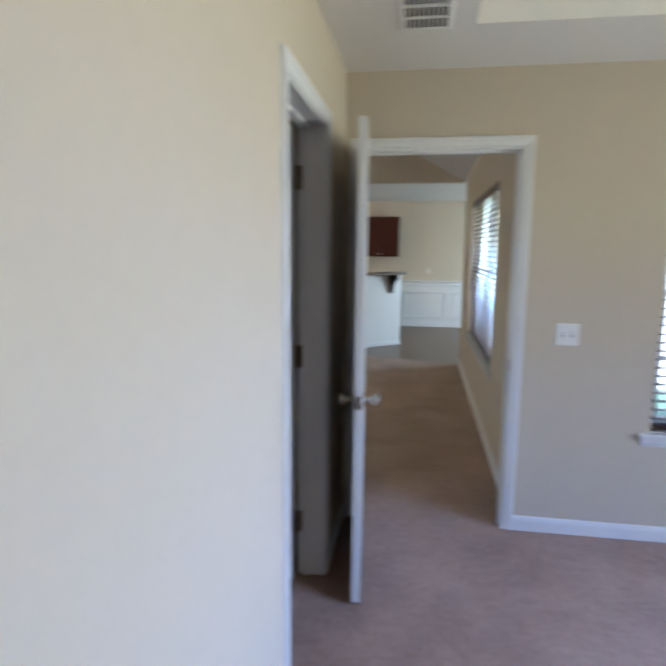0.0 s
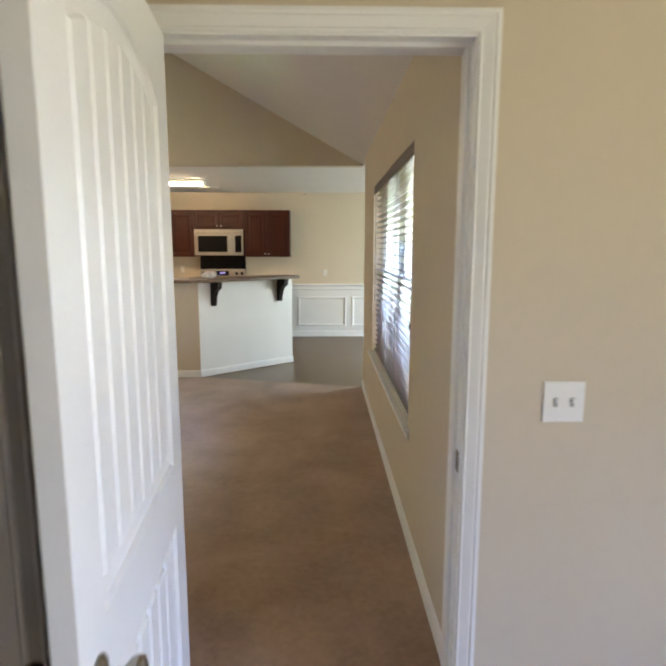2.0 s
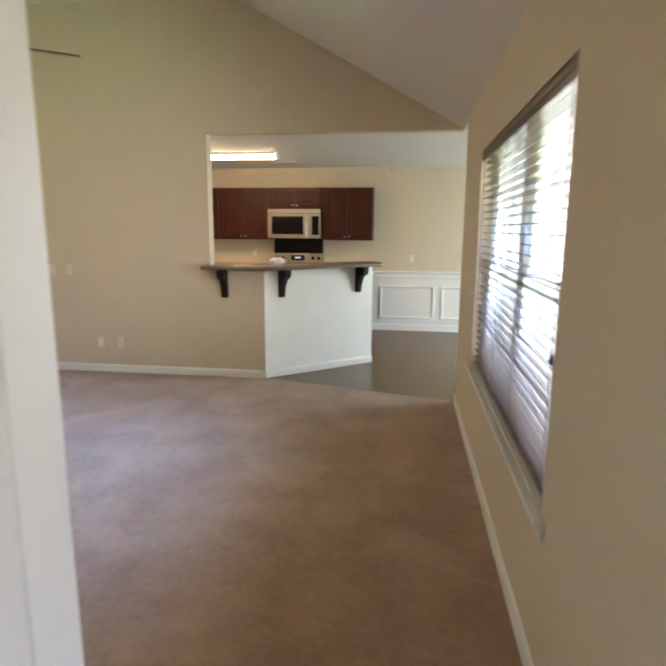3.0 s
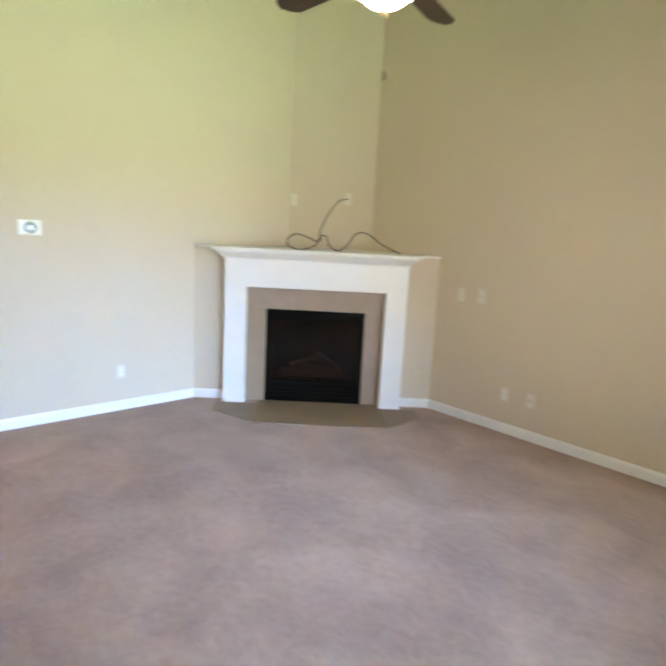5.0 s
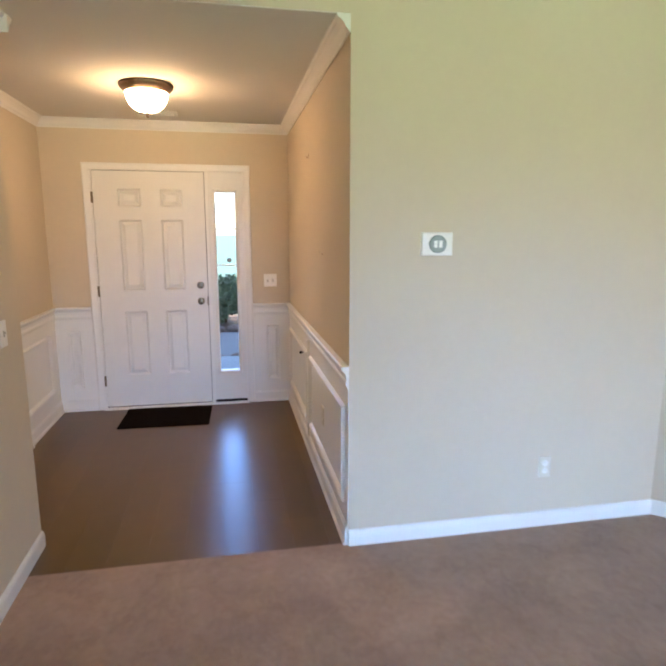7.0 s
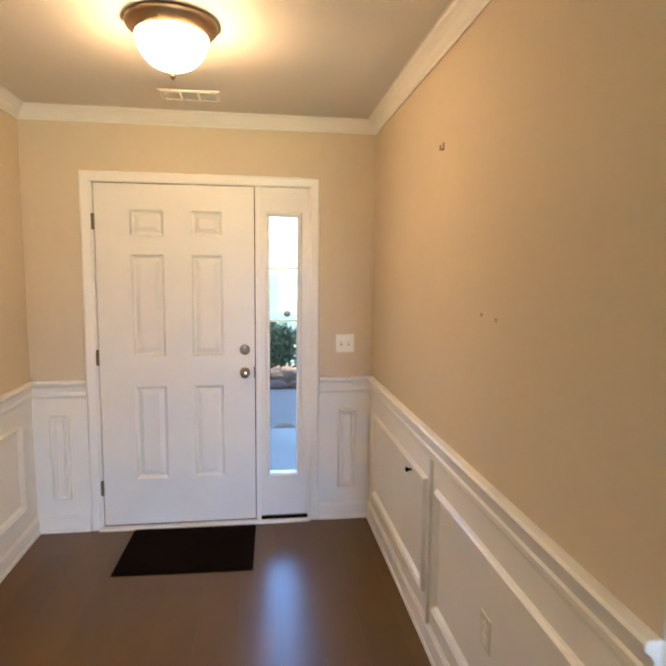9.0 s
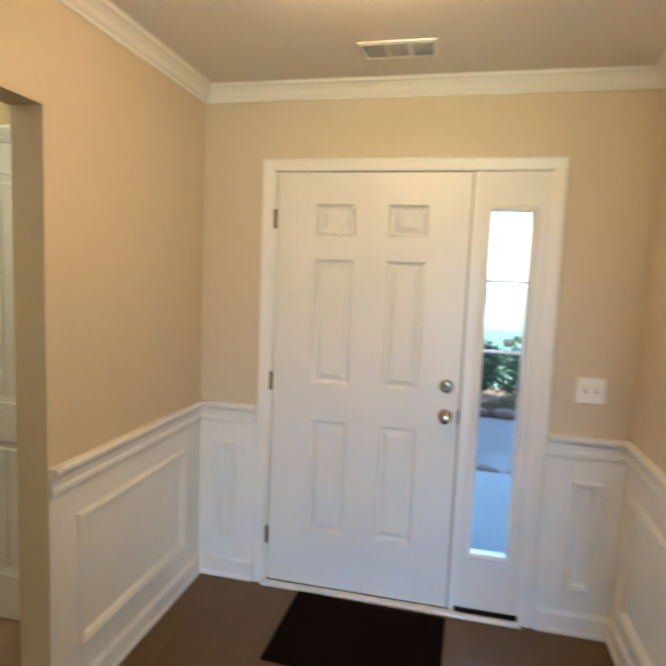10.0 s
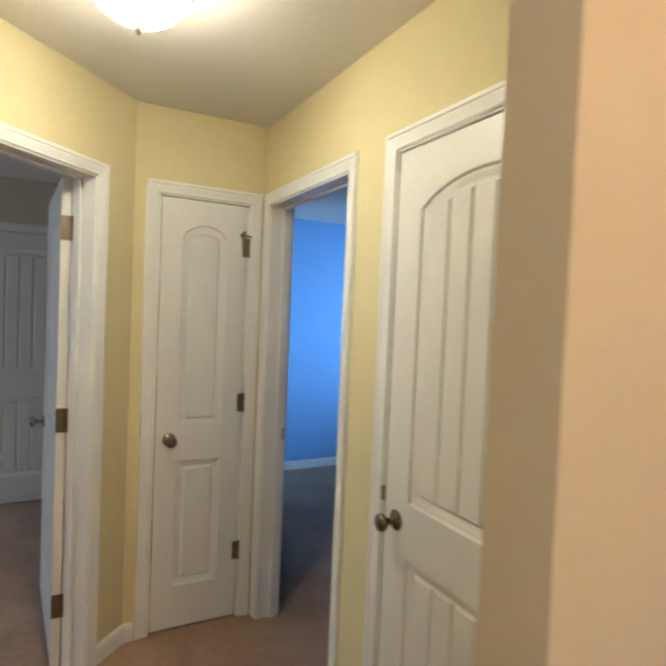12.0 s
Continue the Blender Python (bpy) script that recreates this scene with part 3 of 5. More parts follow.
# closet off the bedroom: its leaf stands open inside
d = door_frame("door_2", Matrix.Translation((BW, 1.72, 0)) @ Matrix.Rotation(radians(90), 4, "Z"), 0.71, 0.12, "white cased closet doorway with bronze hinges", swing="back")
leaf = plank_leaf(d, 0.705)
place_leaf(leaf, 0.675, 0.135, 88)
for z in (0.27, 1.06, 1.84):
    bm = bmesh.new()
    box(bm, 0.7075, 0.7105, 0.078, 0.118, z - 0.05, z + 0.05)
    lathe(bm, [(0.008, -0.05), (0.008, 0.05)], 10, Matrix.Translation((0.703, 0.124, z)))
    part("hinge", bm, HINGE, d, "dark bronze butt hinge")

# hall: narrow closet door at its end
d = door_frame("door_3", Matrix.Translation((-6.515, HS, 0)) @ Matrix.Rotation(radians(180), 4, "Z"), 0.42, 0.115, "narrow white linen closet door, closed", sides=(1, 0))
leaf = plank_leaf(d, 0.409, 2.027)
place_leaf(leaf, 0.0055, 0.001, 0)
knob_set(leaf, 0.062, 0.905, ((0, -1),), KNOB)
for z in (0.34, 1.08, 1.84):
    hinge(d, 0.420, -0.005, z, 0)
bm = bmesh.new()
box(bm, 0.395, 0.401, -0.012, 0.0, 1.80, 1.92)
lathe(bm, [(0.004, 0), (0.004, 0.05), (0.008, 0.052), (0.008, 0.062)], 8, Matrix.Translation((0.43, -0.012, 1.895)) @ Matrix.Rotation(radians(-90), 4, "Y") @ Matrix.Rotation(radians(20), 4, "X"))
part("hinge_stop", bm, HINGE, d, "bronze hinge-pin door stop")
# hall: doorway to the blue room
d = door_frame("door_4", Matrix.Translation((HX, 0.578, 0)) @ Matrix.Rotation(radians(90), 4, "Z"), 0.765, 0.115, "white cased doorway to the blue room, door out of sight", swing="back")
strike(d, 0.0, 0.080, 0.925, 1)
# hall: closed closet door nearest to the foyer
d = door_frame("door_5", Matrix.Translation((HX, 1.663, 0)) @ Matrix.Rotation(radians(90), 4, "Z"), 0.754, 0.115, "white two-panel plank closet door, closed", sides=(1, 0))
leaf = plank_leaf(d, 0.743, 2.027)
place_leaf(leaf, 0.0055, 0.001, 0)
knob_set(leaf, 0.062, 0.90, ((0, -1),), KNOB)
boxes("latch", BRONZE, d, (-0.004, 0.004, -0.014, 0.0, 0.955, 1.0), bevel=0.002)
# hall: diagonal doorway, the leaf swung into the side room
d = door_frame("door_6", DIAG @ Matrix.Translation((0.245 + 0.765, 0, 0)) @ Matrix.Rotation(radians(180), 4, "Z"), 0.765, 0.115, "white cased diagonal doorway with its door open", swing="back")
leaf = plank_leaf(d, 0.762)
place_leaf(leaf, 0.762, 0.117, 48)
knob_set(leaf, 0.70, 0.905, ((0, -1), (0.035, 1)), NICKEL)
for z in (0.27, 1.05, 1.84):
    bm = bmesh.new()
    box(bm, 0.7625, 0.7655, 0.076, 0.116, z - 0.05, z + 0.05)
    lathe(bm, [(0.008, -0.05), (0.008, 0.05)], 10, Matrix.Translation((0.764, 0.121, z)))
    box(bm, 0.0, 0.034, -0.0015, 0.0015, -0.05, 0.05, Matrix.Translation((0.760, 0.119, z)) @ Matrix.Rotation(radians(138), 4, "Z"))
    part("hinge", bm, HINGE, d, "tarnished brass butt hinge")
# side room: closed door on the far wall
d = door_frame("door_7", Matrix.Translation((-5.56, -1.63, 0)) @ Matrix.Rotation(radians(180), 4, "Z"), 0.765, 0.12, "white two-panel door on the far wall, closed", sides=(1, 0))
leaf = plank_leaf(d, 0.754, 2.027)
place_leaf(leaf, 0.0055, 0.001, 0)

# ---- front door with its sidelight ----
fd = structure(new("door_8"), "white six-panel front door with a glazed sidelight, closed", "door")
fd.matrix_world = Matrix.Translation((FX, 3.037, 0)) @ Matrix.Rotation(radians(90), 4, "Z")   # local x runs north, front face y = 0 to the foyer
W0, WM, W1 = 0.0, 0.918, 1.242
boxes("jamb", TRIM, fd, (-0.012, 0.010, -0.004, 0.14, 0.0, 2.05), bevel=0.002)
boxes("jamb", TRIM, fd, (W1 - 0.008, W1 + 0.006, -0.004, 0.14, 0.0, 2.05), bevel=0.002)
boxes("mullion", TRIM, fd, (WM, WM + 0.030, -0.002, 0.14, 0.012, 2.05), bevel=0.003)
boxes("head_jamb", TRIM, fd, (-0.012, W1 + 0.006, -0.004, 0.14, 2.05, 2.07), bevel=0.002)
boxes("threshold", TRIM, fd, (-0.012, W1 + 0.006, -0.035, 0.14, -0.004, 0.014), bevel=0.004)
boxes("sill_strip", BLACK, fd, (WM + 0.03, W1 - 0.008, -0.008, 0.02, 0.014, 0.034))
boxes("sweep", BLACK, fd, (0.01, WM, 0.002, 0.03, 0.014, 0.019))
bm = bmesh.new()
loops = []
for o, hgt in ((0.0, 0.0), (0.002, 0.010), (0.012, 0.014), (0.046, 0.018), (0.056, 0.014), (CAS, 0.0)):
    loops.append([bm.verts.new((x, -hgt, z)) for x, z in ((0.0 - o, 0), (0.0 - o, 2.045 + o), (W1 + o, 2.045 + o), (W1 + o, 0))])
for lo, hi in zip(loops, loops[1:]):
    for i in range(3):
        bm.faces.new((lo[i], lo[i + 1], hi[i + 1], hi[i]))
part("casing", bm, TRIM, fd)
bm = bmesh.new()
S0, S1, Z1 = 0.015, 0.9125, 2.042
box(bm, S0, S1, 0.028, 0.044, 0.02, Z1)
cols, rws = [(0.208, 0.392), (0.548, 0.726)], [(0.300, 0.866), (1.048, 1.642), (1.752, 1.896)]
xs = [S0, *cols[0], *cols[1], S1]
zs = [0.02, *rws[0], *rws[1], *rws[2], Z1]
for i in range(len(xs) - 1):
    for j in range(len(zs) - 1):
        if not (i % 2 and j % 2):
            box(bm, xs[i], xs[i + 1], 0.004, 0.028, zs[j], zs[j + 1])
bmesh.ops.remove_doubles(bm, verts=bm.verts, dist=1e-5)
leaf = part("leaf", bm, DOOR, fd)
# black strips set behind the leaf's edge gaps to draw their shade
for q in ((0.010, 0.030, 0.014, 2.05), (0.898, WM, 0.014, 2.05), (0.030, 0.898, 2.030, 2.05)):
    boxes("gap_shade_strip", BLACK, fd, (q[0], q[1], 0.0445, 0.060, q[2], q[3]))
for c in cols:
    for r in rws:
        bm = bmesh.new()
        rings(bm, rect(*c, *r), ((0, 0.004), (0.006, 0.018), (0.014, 0.0255), (0.020, 0.0255), (0.046, 0.0085)), lambda a, b, hh: Vector((a, hh, b)))
        part("panel", bm, DOOR, leaf)
knob_set(leaf, 0.853, 0.944, ((0.004, -1),), NICKEL)
bm = bmesh.new()
lathe(bm, [(0.032, 0), (0.032, 0.006), (0.026, 0.014), (0.020, 0.018), (0.008, 0.0185)], 24, Matrix.Translation((0.853, 0.004, 1.083)) @ Matrix.Rotation(radians(90), 4, "X"))
box(bm, -0.006, 0.006, -0.034, -0.016, -0.016, 0.016, Matrix.Translation((0.853, 0.004, 1.083)) @ Matrix.Rotation(radians(35), 4, "Y"))
part("deadbolt", bm, NICKEL, leaf, "satin nickel deadbolt with thumb turn")
boxes("strike_plate", NICKEL, leaf, (0.905, 0.919, -0.001, 0.006, 0.91, 0.98))
for z in (0.256, 1.044, 1.825):
    hinge(fd, 0.010, -0.004, z, 0)
# sidelight
bm = bmesh.new()
G = (1.003, 1.168, 0.306, 1.876)
a0, a1 = WM + 0.03, W1 - 0.008
for q in ((a0, G[0], 0.034, 2.05), (G[1], a1, 0.034, 2.05), (G[0], G[1], 0.034, G[2]), (G[0], G[1], G[3], 2.05)):
    box(bm, q[0], q[1], 0.006, 0.05, q[2], q[3])
bmesh.ops.remove_doubles(bm, verts=bm.verts, dist=1e-5)
side = part("sidelight", bm, DOOR, fd, "white sidelight panel")
bm = bmesh.new()
rings(bm, rect(G[0] - 0.028, G[1] + 0.028, G[2] - 0.028, G[3] + 0.028), ((0, 0.006), (0.004, -0.003), (0.014, -0.006), (0.024, -0.001), (0.028, 0.010)), lambda a, b, hh: Vector((a, hh, b)), fill=False)
part("glazing_bead", bm, DOOR, side)
for z in (1.255, 1.570):
    boxes("muntin", VINYL, side, (G[0], G[1], 0.024, 0.034, z - 0.006, z + 0.006))
p = boxes("pane", GLASS, side, (G[0], G[1], 0.027, 0.031, G[2], G[3]))
p.visible_shadow = False
bm = bmesh.new()
lathe(bm, [(0.021, 0), (0.020, 0.006), (0.012, 0.012), (0.003, 0.013)], 20, Matrix.Translation((1.108, 0.026, 1.300)) @ Matrix.Rotation(radians(90), 4, "X"))
part("sensor", bm, STEEL, side, "small round grey sensor stuck on the glass", smooth=True)
# ---- windows with their blinds ----


def window(name, m, w, z0, z1, depth, label):
    """A twin double-hung vinyl window; local x runs along the wall, y = 0 is the room's face, the outside lies at y > 0."""
    win = structure(new(name), label, "window")
    win.matrix_world = m
    mull = 0.062
    u = (w - mull) / 2
    y0, y1 = depth - 0.055, depth + 0.01
    boxes("mullion", VINYL, win, (u, u + mull, y0 - 0.004, y1, z0, z1), bevel=0.004)
    meet = 1.325
    for k in range(2):
        x0 = k * (u + mull)
        x1 = x0 + u
        boxes("window_frame", VINYL, win, (x0, x0 + 0.022, y0, y1, z0, z1), (x1 - 0.022, x1, y0, y1, z0, z1), (x0 + 0.022, x1 - 0.022, y0, y1, z0, z0 + 0.03), (x0 + 0.022, x1 - 0.022, y0, y1, z1 - 0.03, z1))
        for lo, hi, dy in ((z0 + 0.03, meet + 0.018, 0.0), (meet - 0.018, z1 - 0.03, 0.022)):
            a, b, s = x0 + 0.022, x1 - 0.022, 0.032
            ya, yb = y0 + 0.004 + dy, y0 + 0.024 + dy
            sash = boxes("sash", VINYL, win, (a, a + s, ya, yb, lo, hi), (b - s, b, ya, yb, lo, hi), (a + s, b - s, ya, yb, lo, lo + s), (a + s, b - s, ya, yb, hi - s, hi))
            pn = boxes("pane", GLASS, sash, (a + s, b - s, ya + 0.008, ya + 0.012, lo + s, hi - s))
            pn.visible_shadow = False
            for f in (1 / 3, 2 / 3):
                xm = a + s + (b - a - 2 * s) * f
                boxes("muntin", VINYL, sash, (xm - 0.008, xm + 0.008, ya + 0.005, ya + 0.015, lo + s, hi - s))
            zm = (lo + hi) / 2
            boxes("muntin", VINYL, sash, (a + s, b - s, ya + 0.0055, ya + 0.0145, zm - 0.008, zm + 0.008))
        for f in (0.28, 0.72):
            xl = x0 + u * f
            boxes("sash_lock", VINYL, win, (xl - 0.028, xl + 0.028, y0 - 0.012, y0 + 0.02, meet + 0.019, meet + 0.031), bevel=0.003)
    bm = bmesh.new()
    box(bm, -0.06, w + 0.06, -0.035, -0.001, z0 - 0.022, z0 - 0.001)
    box(bm, 0.001, w - 0.001, -0.001, depth - 0.05, z0 - 0.001 - 0.021 + 0.021, z0 + 0.006)
    part("window_sill", bm, TRIM, win, "white painted stool", bevel=0.004)
    bm = bmesh.new()
    moulding(bm, [(0, z0 - 0.075), (0.008, z0 - 0.072), (0.014, z0 - 0.05), (0.014, z0 - 0.024), (0, z0 - 0.024)], (-0.045, 0), (w + 0.045, 0), (0, -1))
    part("apron", bm, TRIM, win)
    return win


def blind(m, w, z0, z1, tilt, wood_mat, label, wand):
    """A two-inch slatted blind hung inside the reveal; local axes as for the window."""
    b = thing("window_blind", label, "blind", m)
    bm = bmesh.new()
    moulding(bm, [(0, z1 - 0.066), (0.010, z1 - 0.068), (0.014, z1 - 0.050), (0.009, z1 - 0.036), (0.014, z1 - 0.014), (0.012, z1 - 0.002), (0, z1 - 0.002)], (0.002, 0.014), (w - 0.002, 0.014), (0, -1))
    part("valance", bm, ESPRESSO, b, "moulded dark wood valance")
    boxes("head_rail", wood_mat, b, (0.006, w - 0.006, 0.018, 0.07, z1 - 0.05, z1 - 0.004))
    boxes("bottom_rail", wood_mat, b, (0.008, w - 0.008, 0.022, 0.074, z0 + 0.010, z0 + 0.036), bevel=0.004)
    pitch, zz = 0.0445, z0 + 0.072
    bm = bmesh.new()
    t = radians(tilt)
    prof = [(-0.0255, -0.0006), (-0.012, 0.0006), (0.0, 0.0012), (0.012, 0.0006), (0.0255, -0.0006), (0.0255, 0.0018), (0.0, 0.0038), (-0.0255, 0.0018)]
    pts = [(0.048 + a * math.cos(t) - c * math.sin(t), a * math.sin(t) + c * math.cos(t)) for a, c in prof]
    prism(bm, pts, 0.008, w - 0.008, axes="yz")
    bmesh.ops.recalc_face_normals(bm, faces=bm.faces)
    me = bpy.data.meshes.new("slat")
    bm.to_mesh(me)
    bm.free()
    me.materials.append(wood_mat)
    while zz < z1 - 0.075:
        s = new("slat", me)
        s.parent, s.location = b, (0, 0, zz)
        zz += pitch
    cols = [0.12, w * 0.37, w * 0.63, w - 0.12]
    for x in cols:
        boxes("ladder_cord", CORD, b, (x - 0.0011, x + 0.0011, 0.0205, 0.0225, z0 + 0.03, z1 - 0.05), (x - 0.0011, x + 0.0011, 0.0735, 0.0755, z0 + 0.03, z1 - 0.05))
    bm = bmesh.new()
    lathe(bm, [(0.0035, 0), (0.0045, 0.01), (0.0035, 0.90), (0.002, 0.91)], 8, Matrix.Translation((wand, 0.008, z1 - 0.98)))
    part("tilt_wand", bm, wood_mat, b)
    for x in (w - 0.06, w - 0.075):
        bm = bmesh.new()
        lathe(bm, [(0.001, 0.03), (0.001, z1 - 0.06 - 1.15)], 6, Matrix.Translation((x, 0.010, 1.10)))
        lathe(bm, [(0.003, 0), (0.007, 0.006), (0.005, 0.03), (0.002, 0.034)], 10, Matrix.Translation((x, 0.010, 1.10)))
        part("pull_cord", bm, CORD, b)
    return b


wm = Matrix.Translation((B_WIN[0], BN, 0))
window("window_1", wm, B_WIN[1] - B_WIN[0], B_WIN[2], B_WIN[3], LS - BN, "white twin double-hung bedroom window with grilles")
blind(wm, B_WIN[1] - B_WIN[0], B_WIN[2], B_WIN[3], 0, ESPRESSO, "dark espresso wooden blind with open slats in the bedroom window", 0.085)
wm = Matrix.Translation((LE, L_WIN[1], 0)) @ Matrix.Rotation(radians(-90), 4, "Z")
window("window_2", wm, L_WIN[1] - L_WIN[0], L_WIN[2], L_WIN[3], 0.14, "white twin double-hung living room window with grilles")
blind(wm, L_WIN[1] - L_WIN[0], L_WIN[2], L_WIN[3], -4, ESPRESSO_GLOSS, "dark espresso wooden blind with half-open slats in the living room window", 0.09)

# ---- foyer trim ----
RAIL = [(0, 0.800), (0.008, 0.802), (0.010, 0.815), (0.017, 0.822), (0.017, 0.838), (0.012, 0.846), (0.014, 0.872), (0.022, 0.884), (0.034, 0.892), (0.036, 0.905), (0.030, 0.912), (0, 0.912)]
FBASE = [(0, 0), (0.026, 0), (0.026, 0.012), (0.018, 0.022), (0.016, 0.085), (0.010, 0.094), (0.008, 0.102), (0, 0.102)]
CROWN = [(0, H - 0.074), (0.006, H - 0.074), (0.010, H - 0.064), (0.020, H - 0.054), (0.030, H - 0.036), (0.046, H - 0.020), (0.056, H - 0.014), (0.060, H - 0.004), (0.068, H - 0.001), (0, H - 0.001)]


def wainscot(name, runs, label, long_run=None):
    """White panelling below the rail. runs: start, end, normal, panels as distances along the run."""
    w = structure(new(name), label, "wainscot")
    for p0, p1, n, panels in runs:
        p0, p1, nv = Vector((*p0, 0)), Vector((*p1, 0)), Vector((*n, 0))
        u = (p1 - p0).normalized()
        bm = bmesh.new()
        moulding(bm, [(0, 0.0), (0.004, 0.0), (0.004, 0.86), (0, 0.86)], p0, p1, n)
        part("white_field", bm, TRIM, w)
        for a, b, z0, z1 in panels:
            bm = bmesh.new()
            rings(bm, rect(a, b, z0, z1), ((0, 0.004), (0.002, 0.014), (0.009, 0.024), (0.018, 0.018), (0.024, 0.019), (0.036, 0.004)), lambda s, z, hh: p0 + u * s + nv * hh + Vector((0, 0, z)), fill=False)
            part("panel_moulding", bm, TRIM, w)
    for p0, p1, n in [long_run] if long_run else [q[:3] for q in runs]:
        for name, profile in (("chair_rail", RAIL), ("base_moulding", FBASE)):
            bm = bmesh.new()
            moulding(bm, profile, p0, p1, n)
            part(name, bm, TRIM, w)
    return w


wainscot("wainscot_foyer_front", [((FX, FS), (FX, 2.976), (1, 0), [(0.096, 0.205, 0.20, 0.710)]), ((FX, 4.340), (FX, FN), (1, 0), [(0.12, 0.235, 0.205, 0.712)])], "white panelled wainscot beside the front door")
NL = FX * -1 - 5.143
wainscot("wainscot_foyer_north", [((FX, FN), (-6.42, FN), (0, -1), [(0.14, 1.185, 0.20, 0.705)]), ((-6.395, FN), (LW - 0.001, FN), (0, -1), [(0.055, 1.19, 0.20, 0.705)])], "white panelled wainscot with an access panel", ((FX, FN), (LW - 0.001, FN), (0, -1)))
wainscot("wainscot_foyer_south", [((-6.578, FS), (FX, FS), (0, 1), [(0.125, 0.885, 0.22, 0.710)])], "white panelled wainscot beside the hall opening")
wainscot("wainscot_dining", [((-0.20, KN), (KE, KN), (0, -1), [(0.11, 0.935, 0.185, 0.690), (1.04, 1.865, 0.185, 0.690), (1.97, 2.795, 0.185, 0.690)])], "white panelled dining room wainscot")
bm = bmesh.new()
box(bm, -6.418, -6.397, FN - 0.020, FN, 0.10, 0.80)
structure(part("trim", bm, TRIM), "white upright strip between the wainscot panels", "trim")
bm = bmesh.new()
for p0, p1, n in (((FX, FS), (FX, FN), (1, 0)), ((FX, FN), (LW - 0.002, FN), (0, -1)), ((FX, FS), (-5.42, FS), (0, 1)), ((-5.42, FS), (-5.42, LS + 0.068), (-1, 0)), ((-5.488, LS), (LW - 0.002, LS), (0, 1))):
    moulding(bm, CROWN, p0, p1, n)
structure(part("trim", bm, TRIM), "white crown moulding round the foyer", "crown moulding")


# ---- small fittings ----
def plate(name, m, w, h, kind, label, category):
    """A wall plate; local x along the wall, y = 0 the wall, -y the room."""
    o = thing(name, label, category, m)
    bm = bmesh.new()
    rings(bm, rect(-w / 2, w / 2, -h / 2, h / 2), ((0, 0.0), (0.0005, 0.003), (0.004, 0.0055)), lambda a, b, hh: Vector((a, -hh, b)))
    part("cover_plate", bm, ALMOND if name != "light_switch" else PLASTIC, o)
    if kind == "switch":
        n = max(1, round(w / 0.06) - 0) if w > 0.09 else 1
        for i in range(n):
            x = (i - (n - 1) / 2) * 0.046
            boxes("switch_slot", FAINT, o, (x - 0.006, x + 0.006, -0.0062, -0.0052, -0.013, 0.013))
            boxes("toggle", PLASTIC, o, (x - 0.0042, x + 0.0042, -0.017, -0.006, 0.001, 0.010), bevel=0.001)
    elif kind == "outlet":
        for z in (0.02, -0.02):
            bm = bmesh.new()
            lathe(bm, [(0.017, 0), (0.0165, 0.0025)], 18, Matrix.Translation((0, -0.0052, z)) @ Matrix.Rotation(radians(90), 4, "X"))
            s = part("socket", bm, PLASTIC, o)
            boxes("socket_slot", FAINT, s, (-0.0075, -0.0055, -0.0083, -0.0076, z - 0.001, z + 0.007), (0.0055, 0.0075, -0.0083, -0.0076, z - 0.001, z + 0.007))
    elif kind == "coax":
        bm = bmesh.new()
        lathe(bm, [(0.006, 0), (0.006, 0.008), (0.004, 0.012)], 12, Matrix.Translation((0, -0.005, 0)) @ Matrix.Rotation(radians(90), 4, "X"))
        part("socket", bm, NICKEL, o)
    return o


def on_wall(x, y, z, faces):
    """The pose of a plate on a wall that faces a way: s, n, e or w, or degrees."""
    deg = {"s": 0, "e": 90, "n": 180, "w": 270}.get(faces, faces)
    return Matrix.Translation((x, y, z)) @ Matrix.Rotation(radians(deg), 4, "Z")


plate("light_switch", on_wall(0.987, BN, 1.107, "s"), 0.116, 0.116, "switch", "white double toggle switch on the bedroom wall", "switch")
plate("wall_outlet", on_wall(2.24, BN, 0.36, "s"), 0.07, 0.114, "outlet", "white duplex outlet below the bedroom window", "outlet")
plate("light_switch", on_wall(FX, 4.499, 1.117, "e"), 0.116, 0.114, "switch", "white double toggle switch beside the front door", "switch")
plate("light_switch", on_wall(-5.21, LS, 1.108, "n"), 0.07, 0.114, "switch", "white switch at the end of the living room wall", "switch")
plate("wall_outlet", on_wall(LW, 5.72, 0.33, "e"), 0.07, 0.114, "outlet", "white duplex outlet low on the tall wall", "outlet")
plate("wall_plate", DIAG2 @ Matrix.Translation((0.045, 0, 1.855)), 0.07, 0.114, "blank", "white blank plate over the mantel", "wall plate")
plate("wall_plate", DIAG2 @ Matrix.Translation((0.580, 0, 1.885)), 0.07, 0.114, "coax", "white cable plate over the mantel", "wall plate")
plate("wall_plate", on_wall(-3.437, LN, 1.087, "s"), 0.07, 0.114, "blank", "white plate beside the fireplace", "wall plate")
plate("wall_plate", on_wall(-3.238, LN, 1.095, "s"), 0.07, 0.114, "coax", "white cable plate beside the fireplace", "wall plate")
plate("wall_outlet", on_wall(-2.933, LN, 0.323, "s"), 0.07, 0.114, "outlet", "white duplex outlet low on the wall", "outlet")
plate("wall_plate", on_wall(-2.704, LN, 0.325, "s"), 0.07, 0.114, "coax", "white cable plate low on the wall", "wall plate")
plate("wall_outlet", on_wall(-5.85, FN - 0.004, 0.44, "s"), 0.07, 0.114, "outlet", "white outlet within the wainscot panel", "outlet")
plate("wall_outlet", on_wall(0.375, KN, 1.10, "s"), 0.07, 0.114, "outlet", "white outlet over the dining rail", "outlet")
plate("wall_outlet", on_wall(-2.058, KN, 1.16, "s"), 0.07, 0.114, "outlet", "white outlet over the kitchen counter", "outlet")

